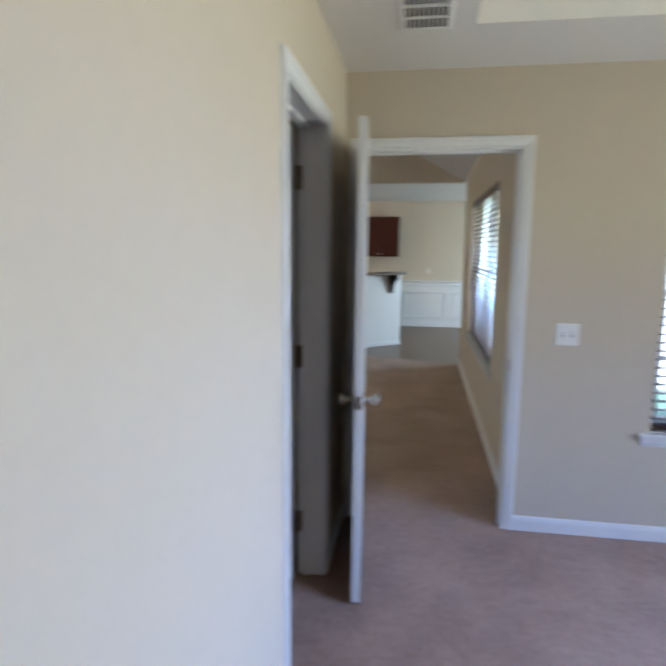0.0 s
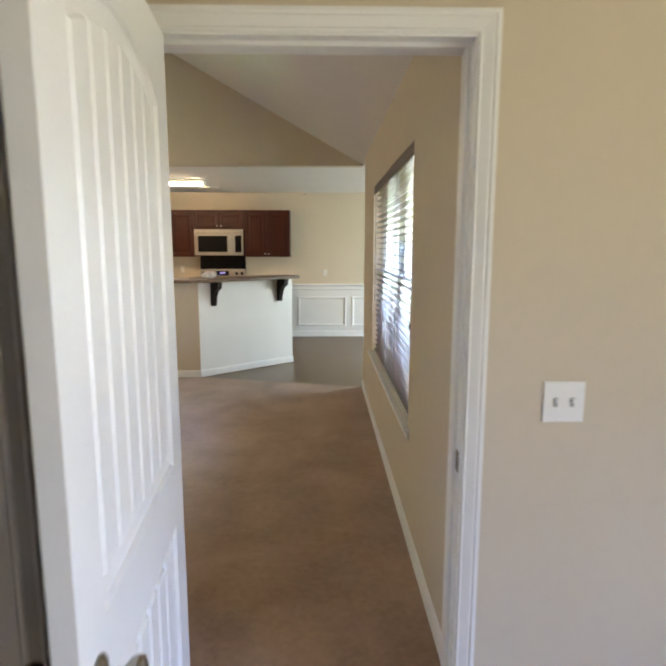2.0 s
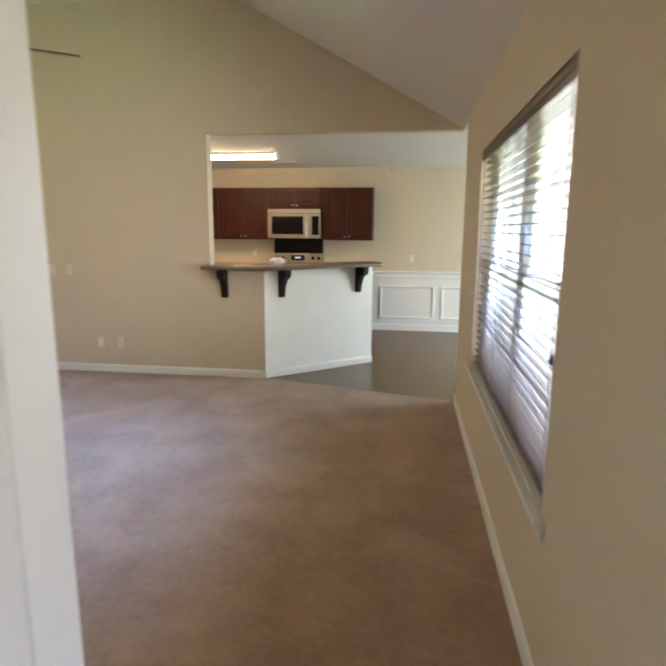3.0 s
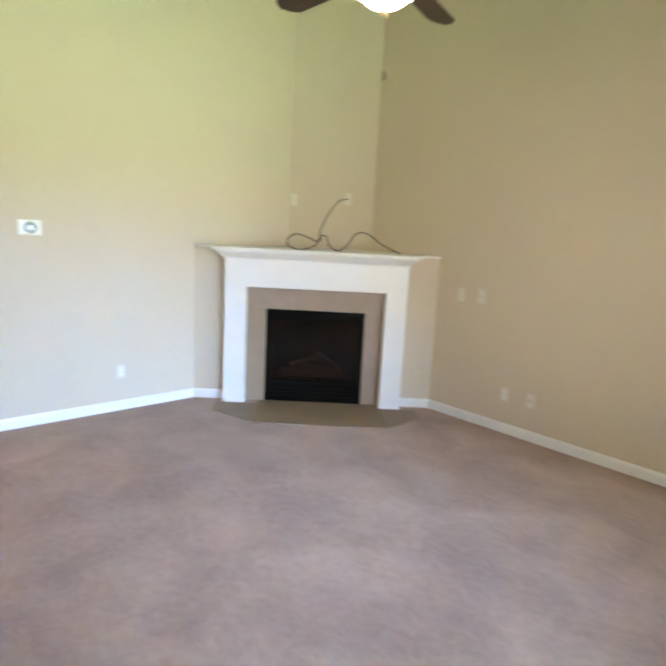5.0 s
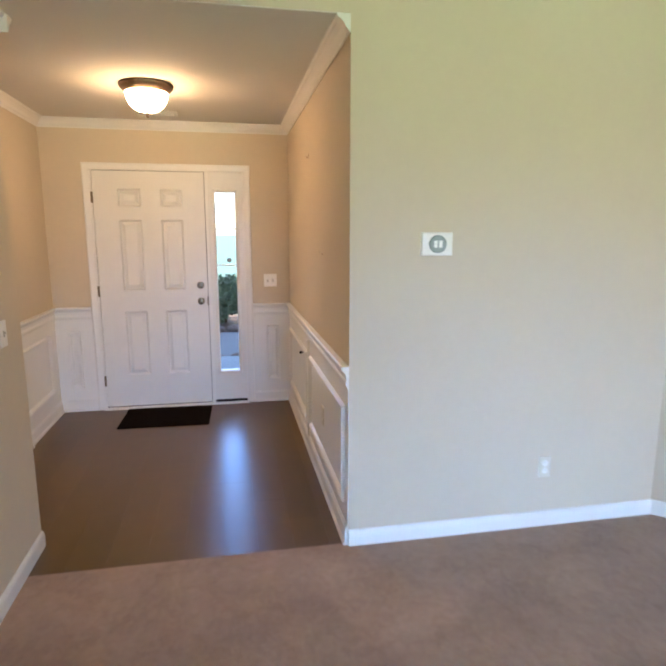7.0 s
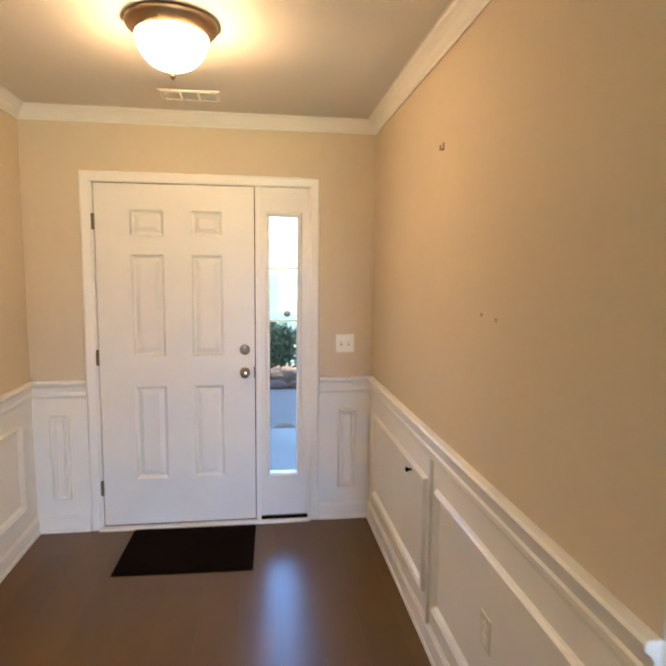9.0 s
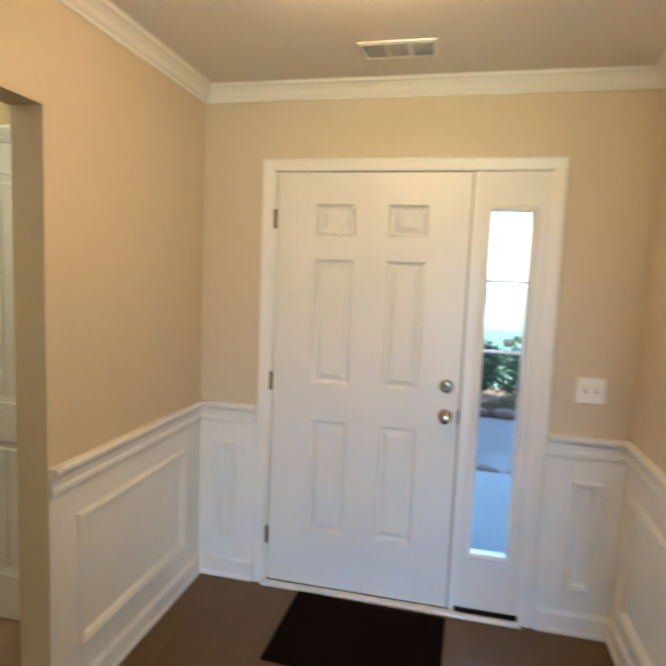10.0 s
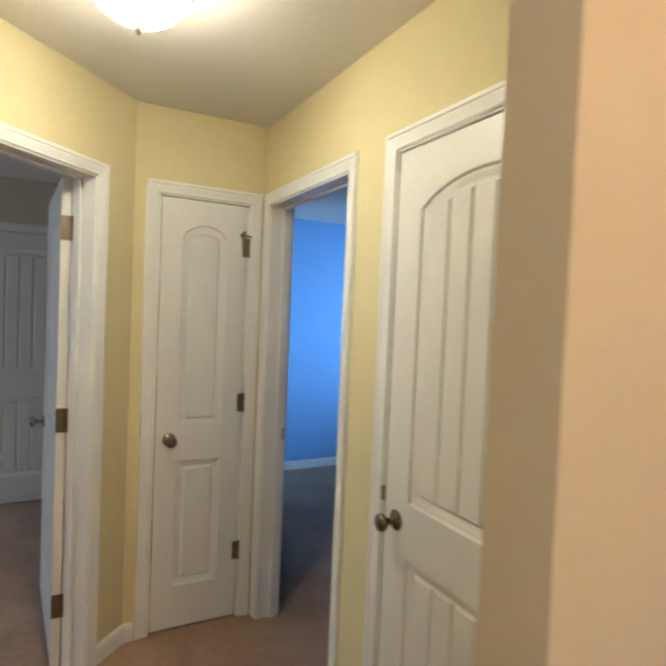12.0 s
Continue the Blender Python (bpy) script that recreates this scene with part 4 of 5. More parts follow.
# spring stop at the end of the foyer's base moulding
o = thing("door_stop", "small bronze spring door stop on the base moulding", "door stop", Matrix.Translation((-6.66, FS + 0.016, 0.06)) @ Matrix.Rotation(radians(-90), 4, "X"))
bm = bmesh.new()
lathe(bm, [(0.012, 0), (0.012, 0.004)] + [(0.0055 if k % 2 else 0.007, 0.006 + 0.003 * k) for k in range(18)], 12)
part("spring", bm, HINGE, o)
bm = bmesh.new()
lathe(bm, [(0.008, 0.060), (0.009, 0.064), (0.009, 0.074), (0.005, 0.077)], 12)
part("tip", bm, PLASTIC, o, "white rubber tip")

# thermostat
o = thing("thermostat", "white square thermostat with a round grey dial", "thermostat", on_wall(LW, 5.083, 1.480, "e"))
bm = bmesh.new()
rings(bm, rect(-0.076, 0.076, -0.054, 0.054), ((0, 0.0), (0.001, 0.012), (0.006, 0.016)), lambda a, b, hh: Vector((a, -hh, b)))
part("body", bm, PLASTIC, o)
bm = bmesh.new()
lathe(bm, [(0.041, 0.0), (0.041, 0.010), (0.034, 0.013), (0.033, 0.010)], 32, Matrix.Translation((0, -0.016, 0)) @ Matrix.Rotation(radians(90), 4, "X"))
dial = part("dial", bm, GREYLCD, o, "grey dial ring", smooth=False)
boxes("display_mark", PLASTIC, dial, (-0.020, -0.004, -0.0275, -0.0262, -0.016, 0.016), (0.004, 0.020, -0.0275, -0.0262, -0.016, 0.016))

# access panel knob, picture hook and holes on the foyer wall
o = thing("access_panel_knob", "small dark knob on the wainscot access panel", "knob", on_wall(-6.71, FN - 0.004, 0.65, "s"))
bm = bmesh.new()
lathe(bm, [(0.006, 0), (0.005, 0.012), (0.011, 0.018), (0.012, 0.026), (0.006, 0.030)], 14, Matrix.Rotation(radians(90), 4, "X"))
part("knob", bm, BLACK, o, smooth=True)
o = thing("picture_hook", "small bent brass picture hook still on the wall", "hook", on_wall(-6.405, FN, 2.045, "s"))
bm = bmesh.new()
box(bm, -0.006, 0.006, -0.003, 0, -0.030, -0.002)
box(bm, -0.006, 0.006, -0.014, -0.003, -0.030, -0.026)
box(bm, -0.006, 0.006, -0.016, -0.013, -0.030, -0.012)
part("hook", bm, TILE, o)
for x, z in ((-5.99, 1.42), (-5.88, 1.412)):
    o = thing("wall_anchor", "small dark anchor hole in the foyer wall", "wall anchor", on_wall(x, FN, z, "s"), group="anchors on the foyer wall")
    bm = bmesh.new()
    lathe(bm, [(0.007, 0), (0.006, 0.002), (0.003, 0.0012)], 10, Matrix.Rotation(radians(90), 4, "X"))
    part("anchor", bm, TILE, o)


def register(m, w, d, rows, label):
    """A ceiling register: rim, dark backing and slats; local z points down from the ceiling."""
    o = thing("ceiling_vent", label, "vent", m)
    bm = bmesh.new()
    rings(bm, rect(-w / 2, w / 2, -d / 2, d / 2), ((0, 0.0), (0.002, 0.006), (0.016, 0.010), (0.022, 0.004)), lambda a, b, hh: Vector((a, b, -hh)), fill=False)
    part("frame", bm, PLASTIC, o)
    boxes("backing", SLOT, o, (-w / 2 + 0.02, w / 2 - 0.02, -d / 2 + 0.02, d / 2 - 0.02, -0.003, -0.001))
    n = rows
    for i in range(1, n):
        x = -w / 2 + 0.02 + (w - 0.04) * i / n
        boxes("divider", PLASTIC, o, (x - 0.006, x + 0.006, -d / 2 + 0.02, d / 2 - 0.02, -0.010, -0.003))
    k = 9
    for i in range(k):
        y = -d / 2 + 0.024 + (d - 0.048) * (i + 0.5) / k
        bm = bmesh.new()
        box(bm, -w / 2 + 0.021, w / 2 - 0.021, -0.004, 0.004, -0.0008, 0.0008, Matrix.Translation((0, y, -0.006)) @ Matrix.Rotation(radians(45), 4, "X"))
        part("slat", bm, PLASTIC, o)
    return o


register(pose(-7.31, 3.635, H, 0, 0, 90), 0.30, 0.16, 3, "white metal register in the foyer ceiling with three dark bays")
register(pose(0.21, 2.33, H, 0, 0, 90), 0.36, 0.21, 3, "white metal register in the bedroom ceiling border")
register(pose(-1.40, 10.26, H), 0.30, 0.12, 2, "white register in the kitchen ceiling")


def bowl_lamp(name, x, y, r, drop, bulb, label):
    o = thing(name, label, "ceiling light", Matrix.Translation((x, y, H)))
    bm = bmesh.new()
    lathe(bm, [(r, 0.0), (r * 1.01, -0.010), (r * 0.985, -0.022), (r * 0.90, -0.034), (r * 0.82, -0.050), (r * 0.76, -0.050)], 40)
    part("pan", bm, BRONZE, o, "bronze rim", smooth=True)
    bm = bmesh.new()
    prof = [(r * 0.79 * math.cos(a) ** 0.9 if a < 1.5 else 0.004, -0.046 - (drop - 0.060) * math.sin(a)) for a in [i * math.pi / 2 / 12 for i in range(13)]]
    lathe(bm, prof, 40)
    part("glass_bowl", bm, bulb, o, "lit frosted glass bowl", smooth=True)
    bm = bmesh.new()
    lathe(bm, [(0.006, -drop + 0.020), (0.014, -drop + 0.012), (0.009, -drop + 0.002), (0.011, -drop - 0.008), (0.003, -drop - 0.020)], 14)
    part("finial", bm, BRONZE, o, smooth=True)
    return o


bowl_lamp("ceiling_light", -6.485, 3.667, 0.163, 0.178, BULB, "bronze flush ceiling light with a lit frosted bowl in the foyer")
bowl_lamp("ceiling_light", -6.26, 1.515, 0.165, 0.16, HALLBULB, "flush ceiling light with a lit frosted bowl in the hall")

# door mat
o = thing("doormat", "thin dark brown doormat before the front door", "doormat", Matrix.Translation((-7.345, 3.584, 0)) @ Matrix.Rotation(radians(-1.5), 4, "Z"))
boxes("rubber_edge", RUBBER, o, (-0.255, 0.255, -0.36, 0.36, -0.004, 0.004), bevel=0.002, label="thin black rubber edge")
boxes("mat_surface", RUBBER, o, (-0.240, 0.240, -0.345, 0.345, 0.003, 0.0075), bevel=0.002, label="dark flattened pile")

# ---- fireplace ----
FPA = 48.2
FP = Matrix.Translation((LW, 6.385, 0)) @ Matrix.Rotation(radians(FPA), 4, "Z")    # local x along the breast, -y into the room
FPL = (LN - 6.385) / math.sin(radians(FPA))
fp = thing("fireplace", "corner gas fireplace with white mantel and tan tile surround", "fireplace", FP)
corner = FP.inverted() @ Vector((LW, LN, 0))
MZ = 1.375
bm = bmesh.new()
for q in ((0.001, 0.66, 0, MZ), (1.53, FPL - 0.001, 0, MZ), (0.66, 1.53, 0.855, MZ)):
    bm = bmesh.new()
    box(bm, q[0], q[1], 0.0, 0.06, q[2], q[3])
    part("breast_panel", bm, PAINT, fp, "beige painted diagonal breast")
bm = bmesh.new()
moulding(bm, BASE, (0.0, 0), (0.29, 0), (0, -1))
part("base_strip", bm, TRIM, fp)
bm = bmesh.new()
moulding(bm, BASE, (1.89, 0), (FPL, 0), (0, -1))
part("base_strip", bm, TRIM, fp)
bm = bmesh.new()
prism(bm, [(0, -0.012), (FPL, -0.012), (corner.x, corner.y)], MZ, MZ + 0.018)
part("ledge", bm, TRIM, fp, "white ledge filling the corner behind the mantel")
for a, b in ((0.29, 0.475), (1.705, 1.89)):
    bm = bmesh.new()
    box(bm, a, b, -0.115, 0.0, 0.0, 1.10)
    box(bm, a - 0.006, b + 0.006, -0.122, 0.0, 0.0, 0.012)
    part("leg", bm, TRIM, fp, bevel=0.004)
boxes("frieze", TRIM, fp, (0.29, 1.89, -0.115, 0.0, 1.10, 1.30), bevel=0.003)
boxes("frieze_bead", TRIM, fp, (0.475, 1.705, -0.100, 0.0, 1.052, 1.10), bevel=0.006)
boxes("rosette", TRIM, fp, (0.315, 0.45, -0.119, -0.115, 1.125, 1.275), bevel=0.003)
boxes("rosette", TRIM, fp, (1.73, 1.865, -0.119, -0.115, 1.125, 1.275), bevel=0.003)
bm = bmesh.new()
loops = []
for o_, z in ((0.0, 1.29), (0.010, 1.292), (0.012, 1.305), (0.030, 1.318), (0.055, 1.345), (0.066, 1.352), (0.070, 1.366)):
    loops.append([bm.verts.new((x, y, z)) for x, y in ((0.29 - o_, 0.0), (0.29 - o_, -0.115 - o_), (1.89 + o_, -0.115 - o_), (1.89 + o_, 0.0))])
for lo, hi in zip(loops, loops[1:]):
    for i in range(3):
        bm.faces.new((lo[i], lo[i + 1], hi[i + 1], hi[i]))
bm.faces.new(loops[-1])
part("cove", bm, TRIM, fp)
boxes("mantel_shelf", TRIM, fp, (0.185, 1.995, -0.215, 0.0, 1.366, 1.393), bevel=0.006)
for q in ((0.475, 0.652, 0.012, 0.855), (1.538, 1.705, 0.012, 0.855), (0.475, 0.9, 0.862, 1.052), (0.907, 1.283, 0.862, 1.052), (1.290, 1.705, 0.862, 1.052)):
    boxes("tile", TILE, fp, (q[0], q[1] - 0.004, -0.018, -0.004, q[2], q[3]), bevel=0.002)
boxes("grout", TILE, fp, (0.475, 0.655, -0.014, -0.0005, 0, 1.06), (1.535, 1.705, -0.014, -0.0005, 0, 1.06), (0.655, 1.535, -0.014, -0.0005, 0.858, 1.06))
fb = boxes("firebox", BLACK, fp, (0.67, 1.52, 0.36, 0.38, 0.0, 0.855), label="black metal gas firebox")
for name, *d in (("side_wall", 0.655, 0.67, 0.03, 0.38, 0.0, 0.855), ("side_wall", 1.52, 1.535, 0.03, 0.38, 0.0, 0.855), ("top_plate", 0.67, 1.52, 0.03, 0.36, 0.84, 0.855), ("burner_tray", 0.67, 1.52, 0.03, 0.36, 0.0, 0.19),
                 ("frame_stile", 0.655, 0.70, -0.020, 0.03, 0.0, 0.855), ("frame_stile", 1.49, 1.535, -0.020, 0.03, 0.0, 0.855), ("frame_rail", 0.70, 1.49, -0.020, 0.03, 0.765, 0.855), ("frame_rail", 0.70, 1.49, -0.020, 0.03, 0.0, 0.19)):
    boxes(name, BLACK, fb, d, bevel=0.002)
for z in (0.05, 0.085, 0.12, 0.79, 0.815):
    boxes("louvre", BLACK, fb, (0.705, 1.485, -0.026, -0.018, z, z + 0.012))
boxes("glass_door", SMOKED, fb, (0.70, 1.49, -0.002, 0.004, 0.19, 0.765), label="smoked glass front")
for a, b, r0 in (((0.78, 0.13, 0.245), (1.40, 0.15, 0.245), 0.045), ((0.84, 0.27, 0.25), (1.36, 0.25, 0.25), 0.05), ((0.86, 0.10, 0.31), (1.13, 0.27, 0.36), 0.034), ((1.32, 0.11, 0.31), (1.12, 0.28, 0.40), 0.032)):
    a, b = Vector(a), Vector(b)
    m = Matrix.Translation(a) @ (b - a).to_track_quat("Z", "Y").to_matrix().to_4x4()
    bm = bmesh.new()
    lathe(bm, [(r0 * (0.86 + 0.14 * math.sin(k * 2.3)), (b - a).length * k / 9) for k in range(10)], 12, m)
    part("log", bm, LOG, fb, "pale ceramic gas log")
for k in range(6):
    boxes("grate_bar", BLACK, fb, (0.82 + k * 0.105, 0.832 + k * 0.105, 0.08, 0.32, 0.19, 0.202))
# hearth of flush tiles
hp = thing("hearth", "brown tile hearth flush with the carpet", "hearth", FP)
for q in ([(0.24, -0.12), (0.24, -0.35), (0.60, -0.60), (0.60, -0.12)], [(0.606, -0.01), (0.606, -0.604), (0.645, -0.63), (1.02, -0.63), (1.02, -0.01)], [(1.026, -0.01), (1.026, -0.63), (1.40, -0.63), (1.40, -0.01)], [(1.406, -0.01), (1.406, -0.63), (1.74, -0.63), (1.74, -0.12), (1.70, -0.12), (1.70, -0.01)], [(1.746, -0.12), (1.746, -0.625), (2.04, -0.34), (2.04, -0.12)]):
    bm = bmesh.new()
    prism(bm, q, -0.01, 0.006)
    part("tile", bm, HEARTH, hp, bevel=0.002)
boxes("grout", HEARTH, hp, (0.62, 1.70, -0.60, -0.012, -0.01, 0.003))
# cable left lying on the mantel
cu = bpy.data.curves.new("cable", "CURVE")
cu.dimensions, cu.bevel_depth, cu.bevel_resolution = "3D", 0.0055, 2
sp = cu.splines.new("BEZIER")
iv = FP.inverted()
pl = iv @ (DIAG2 @ Vector((0.580, -0.014, 1.885)))
run = [(pl.x, pl.y, pl.z), (1.26, 0.46, 1.85), (1.16, 0.28, 1.71), (1.10, 0.12, 1.56), (1.08, 0.05, 1.46), (0.98, 0.0, 1.402), (0.86, 0.0, 1.408), (0.81, 0.02, 1.46), (0.88, 0.03, 1.525), (1.0, 0.03, 1.50),
       (1.09, 0.03, 1.475), (1.13, 0.03, 1.53), (1.19, 0.0, 1.44), (1.265, -0.03, 1.402), (1.34, 0.0, 1.45), (1.43, 0.02, 1.56), (1.52, 0.0, 1.555), (1.63, -0.05, 1.48), (1.80, -0.12, 1.402)]
sp.bezier_points.add(len(run) - 1)
for bp, q in zip(sp.bezier_points, run):
    bp.co, bp.handle_left_type, bp.handle_right_type = q, "AUTO", "AUTO"
ob = tagged(new("cable", cu), "black cable hanging from the wall plate and looped on the mantel", "cable")
cu.materials.append(CABLE)
ob.matrix_world = FP

# ---- ceiling fan ----
fan = thing("ceiling_fan", "ceiling fan with five dark wooden blades and a lit glass bowl", "ceiling fan", Matrix.Translation((-2.35, 5.695, 0)))
bm = bmesh.new()
lathe(bm, [(0.075, 3.673), (0.075, 3.655), (0.045, 3.60), (0.018, 3.59)], 28)
part("canopy", bm, BRONZE, fan, smooth=True)
bm = bmesh.new()
lathe(bm, [(0.013, 3.60), (0.013, 2.80)], 14)
part("downrod", bm, BRONZE, fan)
bm = bmesh.new()
lathe(bm, [(0.03, 2.83), (0.07, 2.81), (0.12, 2.775), (0.135, 2.73), (0.13, 2.67), (0.10, 2.64), (0.085, 2.60), (0.09, 2.575), (0.155, 2.562), (0.158, 2.552), (0.02, 2.55)], 32)
part("motor_housing", bm, BRONZE, fan, "bronze motor housing", smooth=True)
bm = bmesh.new()
lathe(bm, [(0.140, 2.558), (0.154, 2.552), (0.156, 2.542), (0.138, 2.514), (0.100, 2.474), (0.064, 2.447), (0.028, 2.435), (0.004, 2.432)], 36)
part("glass_bowl", bm, FANBULB, fan, "lit frosted glass bowl", smooth=True)
bm = bmesh.new()
lathe(bm, [(0.006, 2.440), (0.019, 2.430), (0.013, 2.414), (0.015, 2.404), (0.003, 2.390)], 14)
part("finial", bm, BRONZE, fan, smooth=True)
for k in range(5):
    a = radians(107.8 + 72 * k)
    m = Matrix.Rotation(a, 4, "Z") @ Matrix.Translation((0, 0, 2.60)) @ Matrix.Rotation(radians(11), 4, "X")
    bm = bmesh.new()
    prism(bm, [(0.20, -0.055), (0.36, -0.066), (0.62, -0.070), (0.665, -0.045), (0.69, 0.0), (0.665, 0.045), (0.62, 0.070), (0.36, 0.066), (0.20, 0.055)], -0.003, 0.003, m)
    bl = part("blade", bm, ESPRESSO, fan, "dark wooden blade")
    bm = bmesh.new()
    prism(bm, [(0.11, -0.014), (0.19, -0.016), (0.25, -0.042), (0.29, 0.0), (0.25, 0.042), (0.19, 0.016), (0.11, 0.014)], -0.010, -0.0035, m)
    part("blade_iron", bm, BRONZE, bl)
bm = bmesh.new()
lathe(bm, [(0.0012, 2.55), (0.0012, 2.205)], 6, Matrix.Translation((0.02, 0, 0)))
lathe(bm, [(0.003, 2.205), (0.008, 2.195), (0.007, 2.172), (0.002, 2.165)], 10, Matrix.Translation((0.02, 0, 0)))
part("pull_chain", bm, HINGE, fan)

# ---- kitchen ----
pa, pb = Vector((-1.12, LN, 0)), Vector((-0.078, 8.905, 0))
pang = math.atan2(pb.y - pa.y, pb.x - pa.x)
plen = (pb - pa).length
PM = Matrix.Translation(pa) @ Matrix.Rotation(pang, 4, "Z")
bm = bmesh.new()
box(bm, 0.0, plen, 0.0, 0.12, 0.0, 1.125)
pw = structure(part("wall_peninsula", bm, TRIM), "white painted half wall of the kitchen bar", "wall")
pw.matrix_world = PM
bm = bmesh.new()
moulding(bm, BASE, (0, 0), (plen, 0), (0, -1)), moulding(bm, BASE, (plen, 0), (plen, 0.12), (1, 0))
b_ = structure(part("baseboard", bm, TRIM), "white baseboard of the half wall", "baseboard")
b_.matrix_world = PM
nv = PM.to_3x3() @ Vector((0, -1, 0))
uv = PM.to_3x3() @ Vector((1, 0, 0))
top = thing("bar_top", "brown laminate breakfast bar with rounded edge", "bar top")
q = [Vector((-1.72, LN - 0.19, 0)), Vector((-1.22, LN - 0.19, 0)), pa + nv * 0.19 + uv * 0.06, pb + nv * 0.17 + uv * 0.0, pb + uv * 0.11 + nv * 0.02, pb + uv * 0.06 - nv * 0.24, pa - nv * 0.25 - uv * 0.02, Vector((-1.70, LN + 0.17, 0))]
bm = bmesh.new()
prism(bm, [(v.x, v.y) for v in q], 1.128, 1.166)
part("worktop", bm, LAMINATE, top, bevel=0.012)
for m in (Matrix.Translation((-1.53, LN, 0)), PM @ Matrix.Translation((0.19, 0, 0)), PM @ Matrix.Translation((1.16, 0, 0))):
    o = thing("corbel", "dark stained scrolled wooden corbel under the bar", "corbel", m, group="corbels under the bar")
    bm = bmesh.new()
    out = [(0.0, 0.84), (-0.035, 0.84), (-0.045, 0.90), (-0.06, 0.96), (-0.085, 1.01), (-0.13, 1.04), (-0.165, 1.055), (-0.165, 1.095), (-0.175, 1.10), (-0.175, 1.126), (0.0, 1.126)]
    prism(bm, [(a, b) for a, b in out], -0.032, 0.032, axes="yz")
    part("bracket", bm, IRON, o, bevel=0.004)


def cabinet(name, x0, x1, y0, y1, z0, z1, doors, label, knobs_low=True):
    """A cabinet unit with framed doors on its front at y0."""
    o = thing(name, label, "cabinet", group="kitchen wall cabinets" if z0 > 1 else "kitchen base cabinets")
    boxes("body", CHERRY, o, (x0 + 0.001, x1 - 0.001, y0 + 0.02, y1, z0, z1))
    w = (x1 - x0) / doors
    for i in range(doors):
        a, b = x0 + i * w + 0.004, x0 + (i + 1) * w - 0.004
        bm = bmesh.new()
        rings(bm, rect(a, b, z0 + 0.012, z1 - 0.012), ((0, 0.020), (0.0, 0.002), (0.003, 0.0), (0.055, 0.0), (0.060, 0.007), (0.066, 0.008), (0.085, 0.008), (0.105, 0.002)), lambda p, r, hh: Vector((p, y0 + hh, r)))
        dr = part("door", bm, CHERRY, o, "raised-panel cherry door")
        kx = b - 0.028 if i % 2 == 0 else a + 0.028
        kz = z0 + 0.05 if knobs_low else z1 - 0.05
        bm = bmesh.new()
        lathe(bm, [(0.005, 0), (0.005, 0.012), (0.013, 0.018), (0.014, 0.024), (0.006, 0.028)], 14, Matrix.Translation((kx, y0, kz)) @ Matrix.Rotation(radians(90), 4, "X"))
        part("knob", bm, STEEL, dr, "brushed steel knob", smooth=True)
    return o


CY = KN - 0.30
cabinet("wall_cabinet", -2.53, -1.755, CY, KN - 0.002, 1.375, 2.13, 2, "cherry wall cabinet with two raised-panel doors")
cabinet("wall_cabinet", -1.755, -0.955, CY, KN - 0.002, 1.825, 2.13, 2, "short cherry cabinet above the microwave")
cabinet("wall_cabinet", -0.955, -0.205, CY, KN - 0.002, 1.375, 2.13, 2, "cherry wall cabinet with two raised-panel doors at the dining side")
cabinet("wall_cabinet", -3.30, -2.53, CY, KN - 0.002, 1.375, 2.13, 2, "cherry wall cabinet beside the sink wall")
cabinet("base_cabinet", -3.30, -1.745, KN - 0.60, KN - 0.002, 0.02, 0.875, 3, "cherry base cabinet with three doors under the counter", False)
cabinet("base_cabinet", -0.965, -0.215, KN - 0.60, KN - 0.002, 0.02, 0.875, 2, "cherry base cabinet with two doors under the counter", False)
for a, b in ((-3.32, -1.743), (-0.967, -0.19)):
    o = thing("countertop", "tan laminate kitchen counter with a backsplash", "countertop", group="kitchen counters")
    boxes("slab", COUNTER, o, (a, b, KN - 0.63, KN - 0.003, 0.877, 0.915), bevel=0.008)
    boxes("backsplash", COUNTER, o, (a, b, KN - 0.024, KN - 0.003, 0.915, 1.015), bevel=0.004)
mw = thing("microwave", "stainless over-range microwave with a dark window", "microwave")
MY = KN - 0.385
boxes("body", BLACK, mw, (-1.752, -0.958, MY + 0.03, KN - 0.004, 1.395, 1.823))
boxes("door", STEEL, mw, (-1.750, -1.135, MY, MY + 0.03, 1.40, 1.755), bevel=0.004)
boxes("vent_strip", STEEL, mw, (-1.750, -0.960, MY, MY + 0.03, 1.760, 1.820), bevel=0.004)
boxes("control_panel", STEEL, mw, (-1.130, -0.960, MY, MY + 0.03, 1.40, 1.755), bevel=0.004)
boxes("window", BLACKGLASS, mw, (-1.690, -1.215, MY - 0.003, MY + 0.002, 1.455, 1.715), bevel=0.006)
boxes("keypad", BLACKGLASS, mw, (-1.090, -0.985, MY - 0.003, MY + 0.002, 1.45, 1.72))
bm = bmesh.new()
lathe(bm, [(0.010, 0), (0.010, 0.27)], 12, Matrix.Translation((-1.165, MY - 0.03, 1.44)))
box(bm, -1.172, -1.158, MY - 0.03, MY, 1.455, 1.47), box(bm, -1.172, -1.158, MY - 0.03, MY, 1.68, 1.695)
part("handle", bm, STEEL, mw, "steel bar handle")
rg = thing("range", "stainless electric range with black glass backguard", "range")
boxes("body", STEEL, rg, (-1.738, -0.972, KN - 0.66, KN - 0.01, 0.02, 0.905), bevel=0.004)
boxes("cooktop", BLACKGLASS, rg, (-1.738, -0.972, KN - 0.66, KN - 0.10, 0.905, 0.918))
boxes("backguard", BLACKGLASS, rg, (-1.738, -0.972, KN - 0.045, KN - 0.008, 0.918, 1.392))
cp = boxes("control_panel", STEEL, rg, (-1.735, -0.975, KN - 0.10, KN - 0.046, 0.918, 1.165), bevel=0.006)
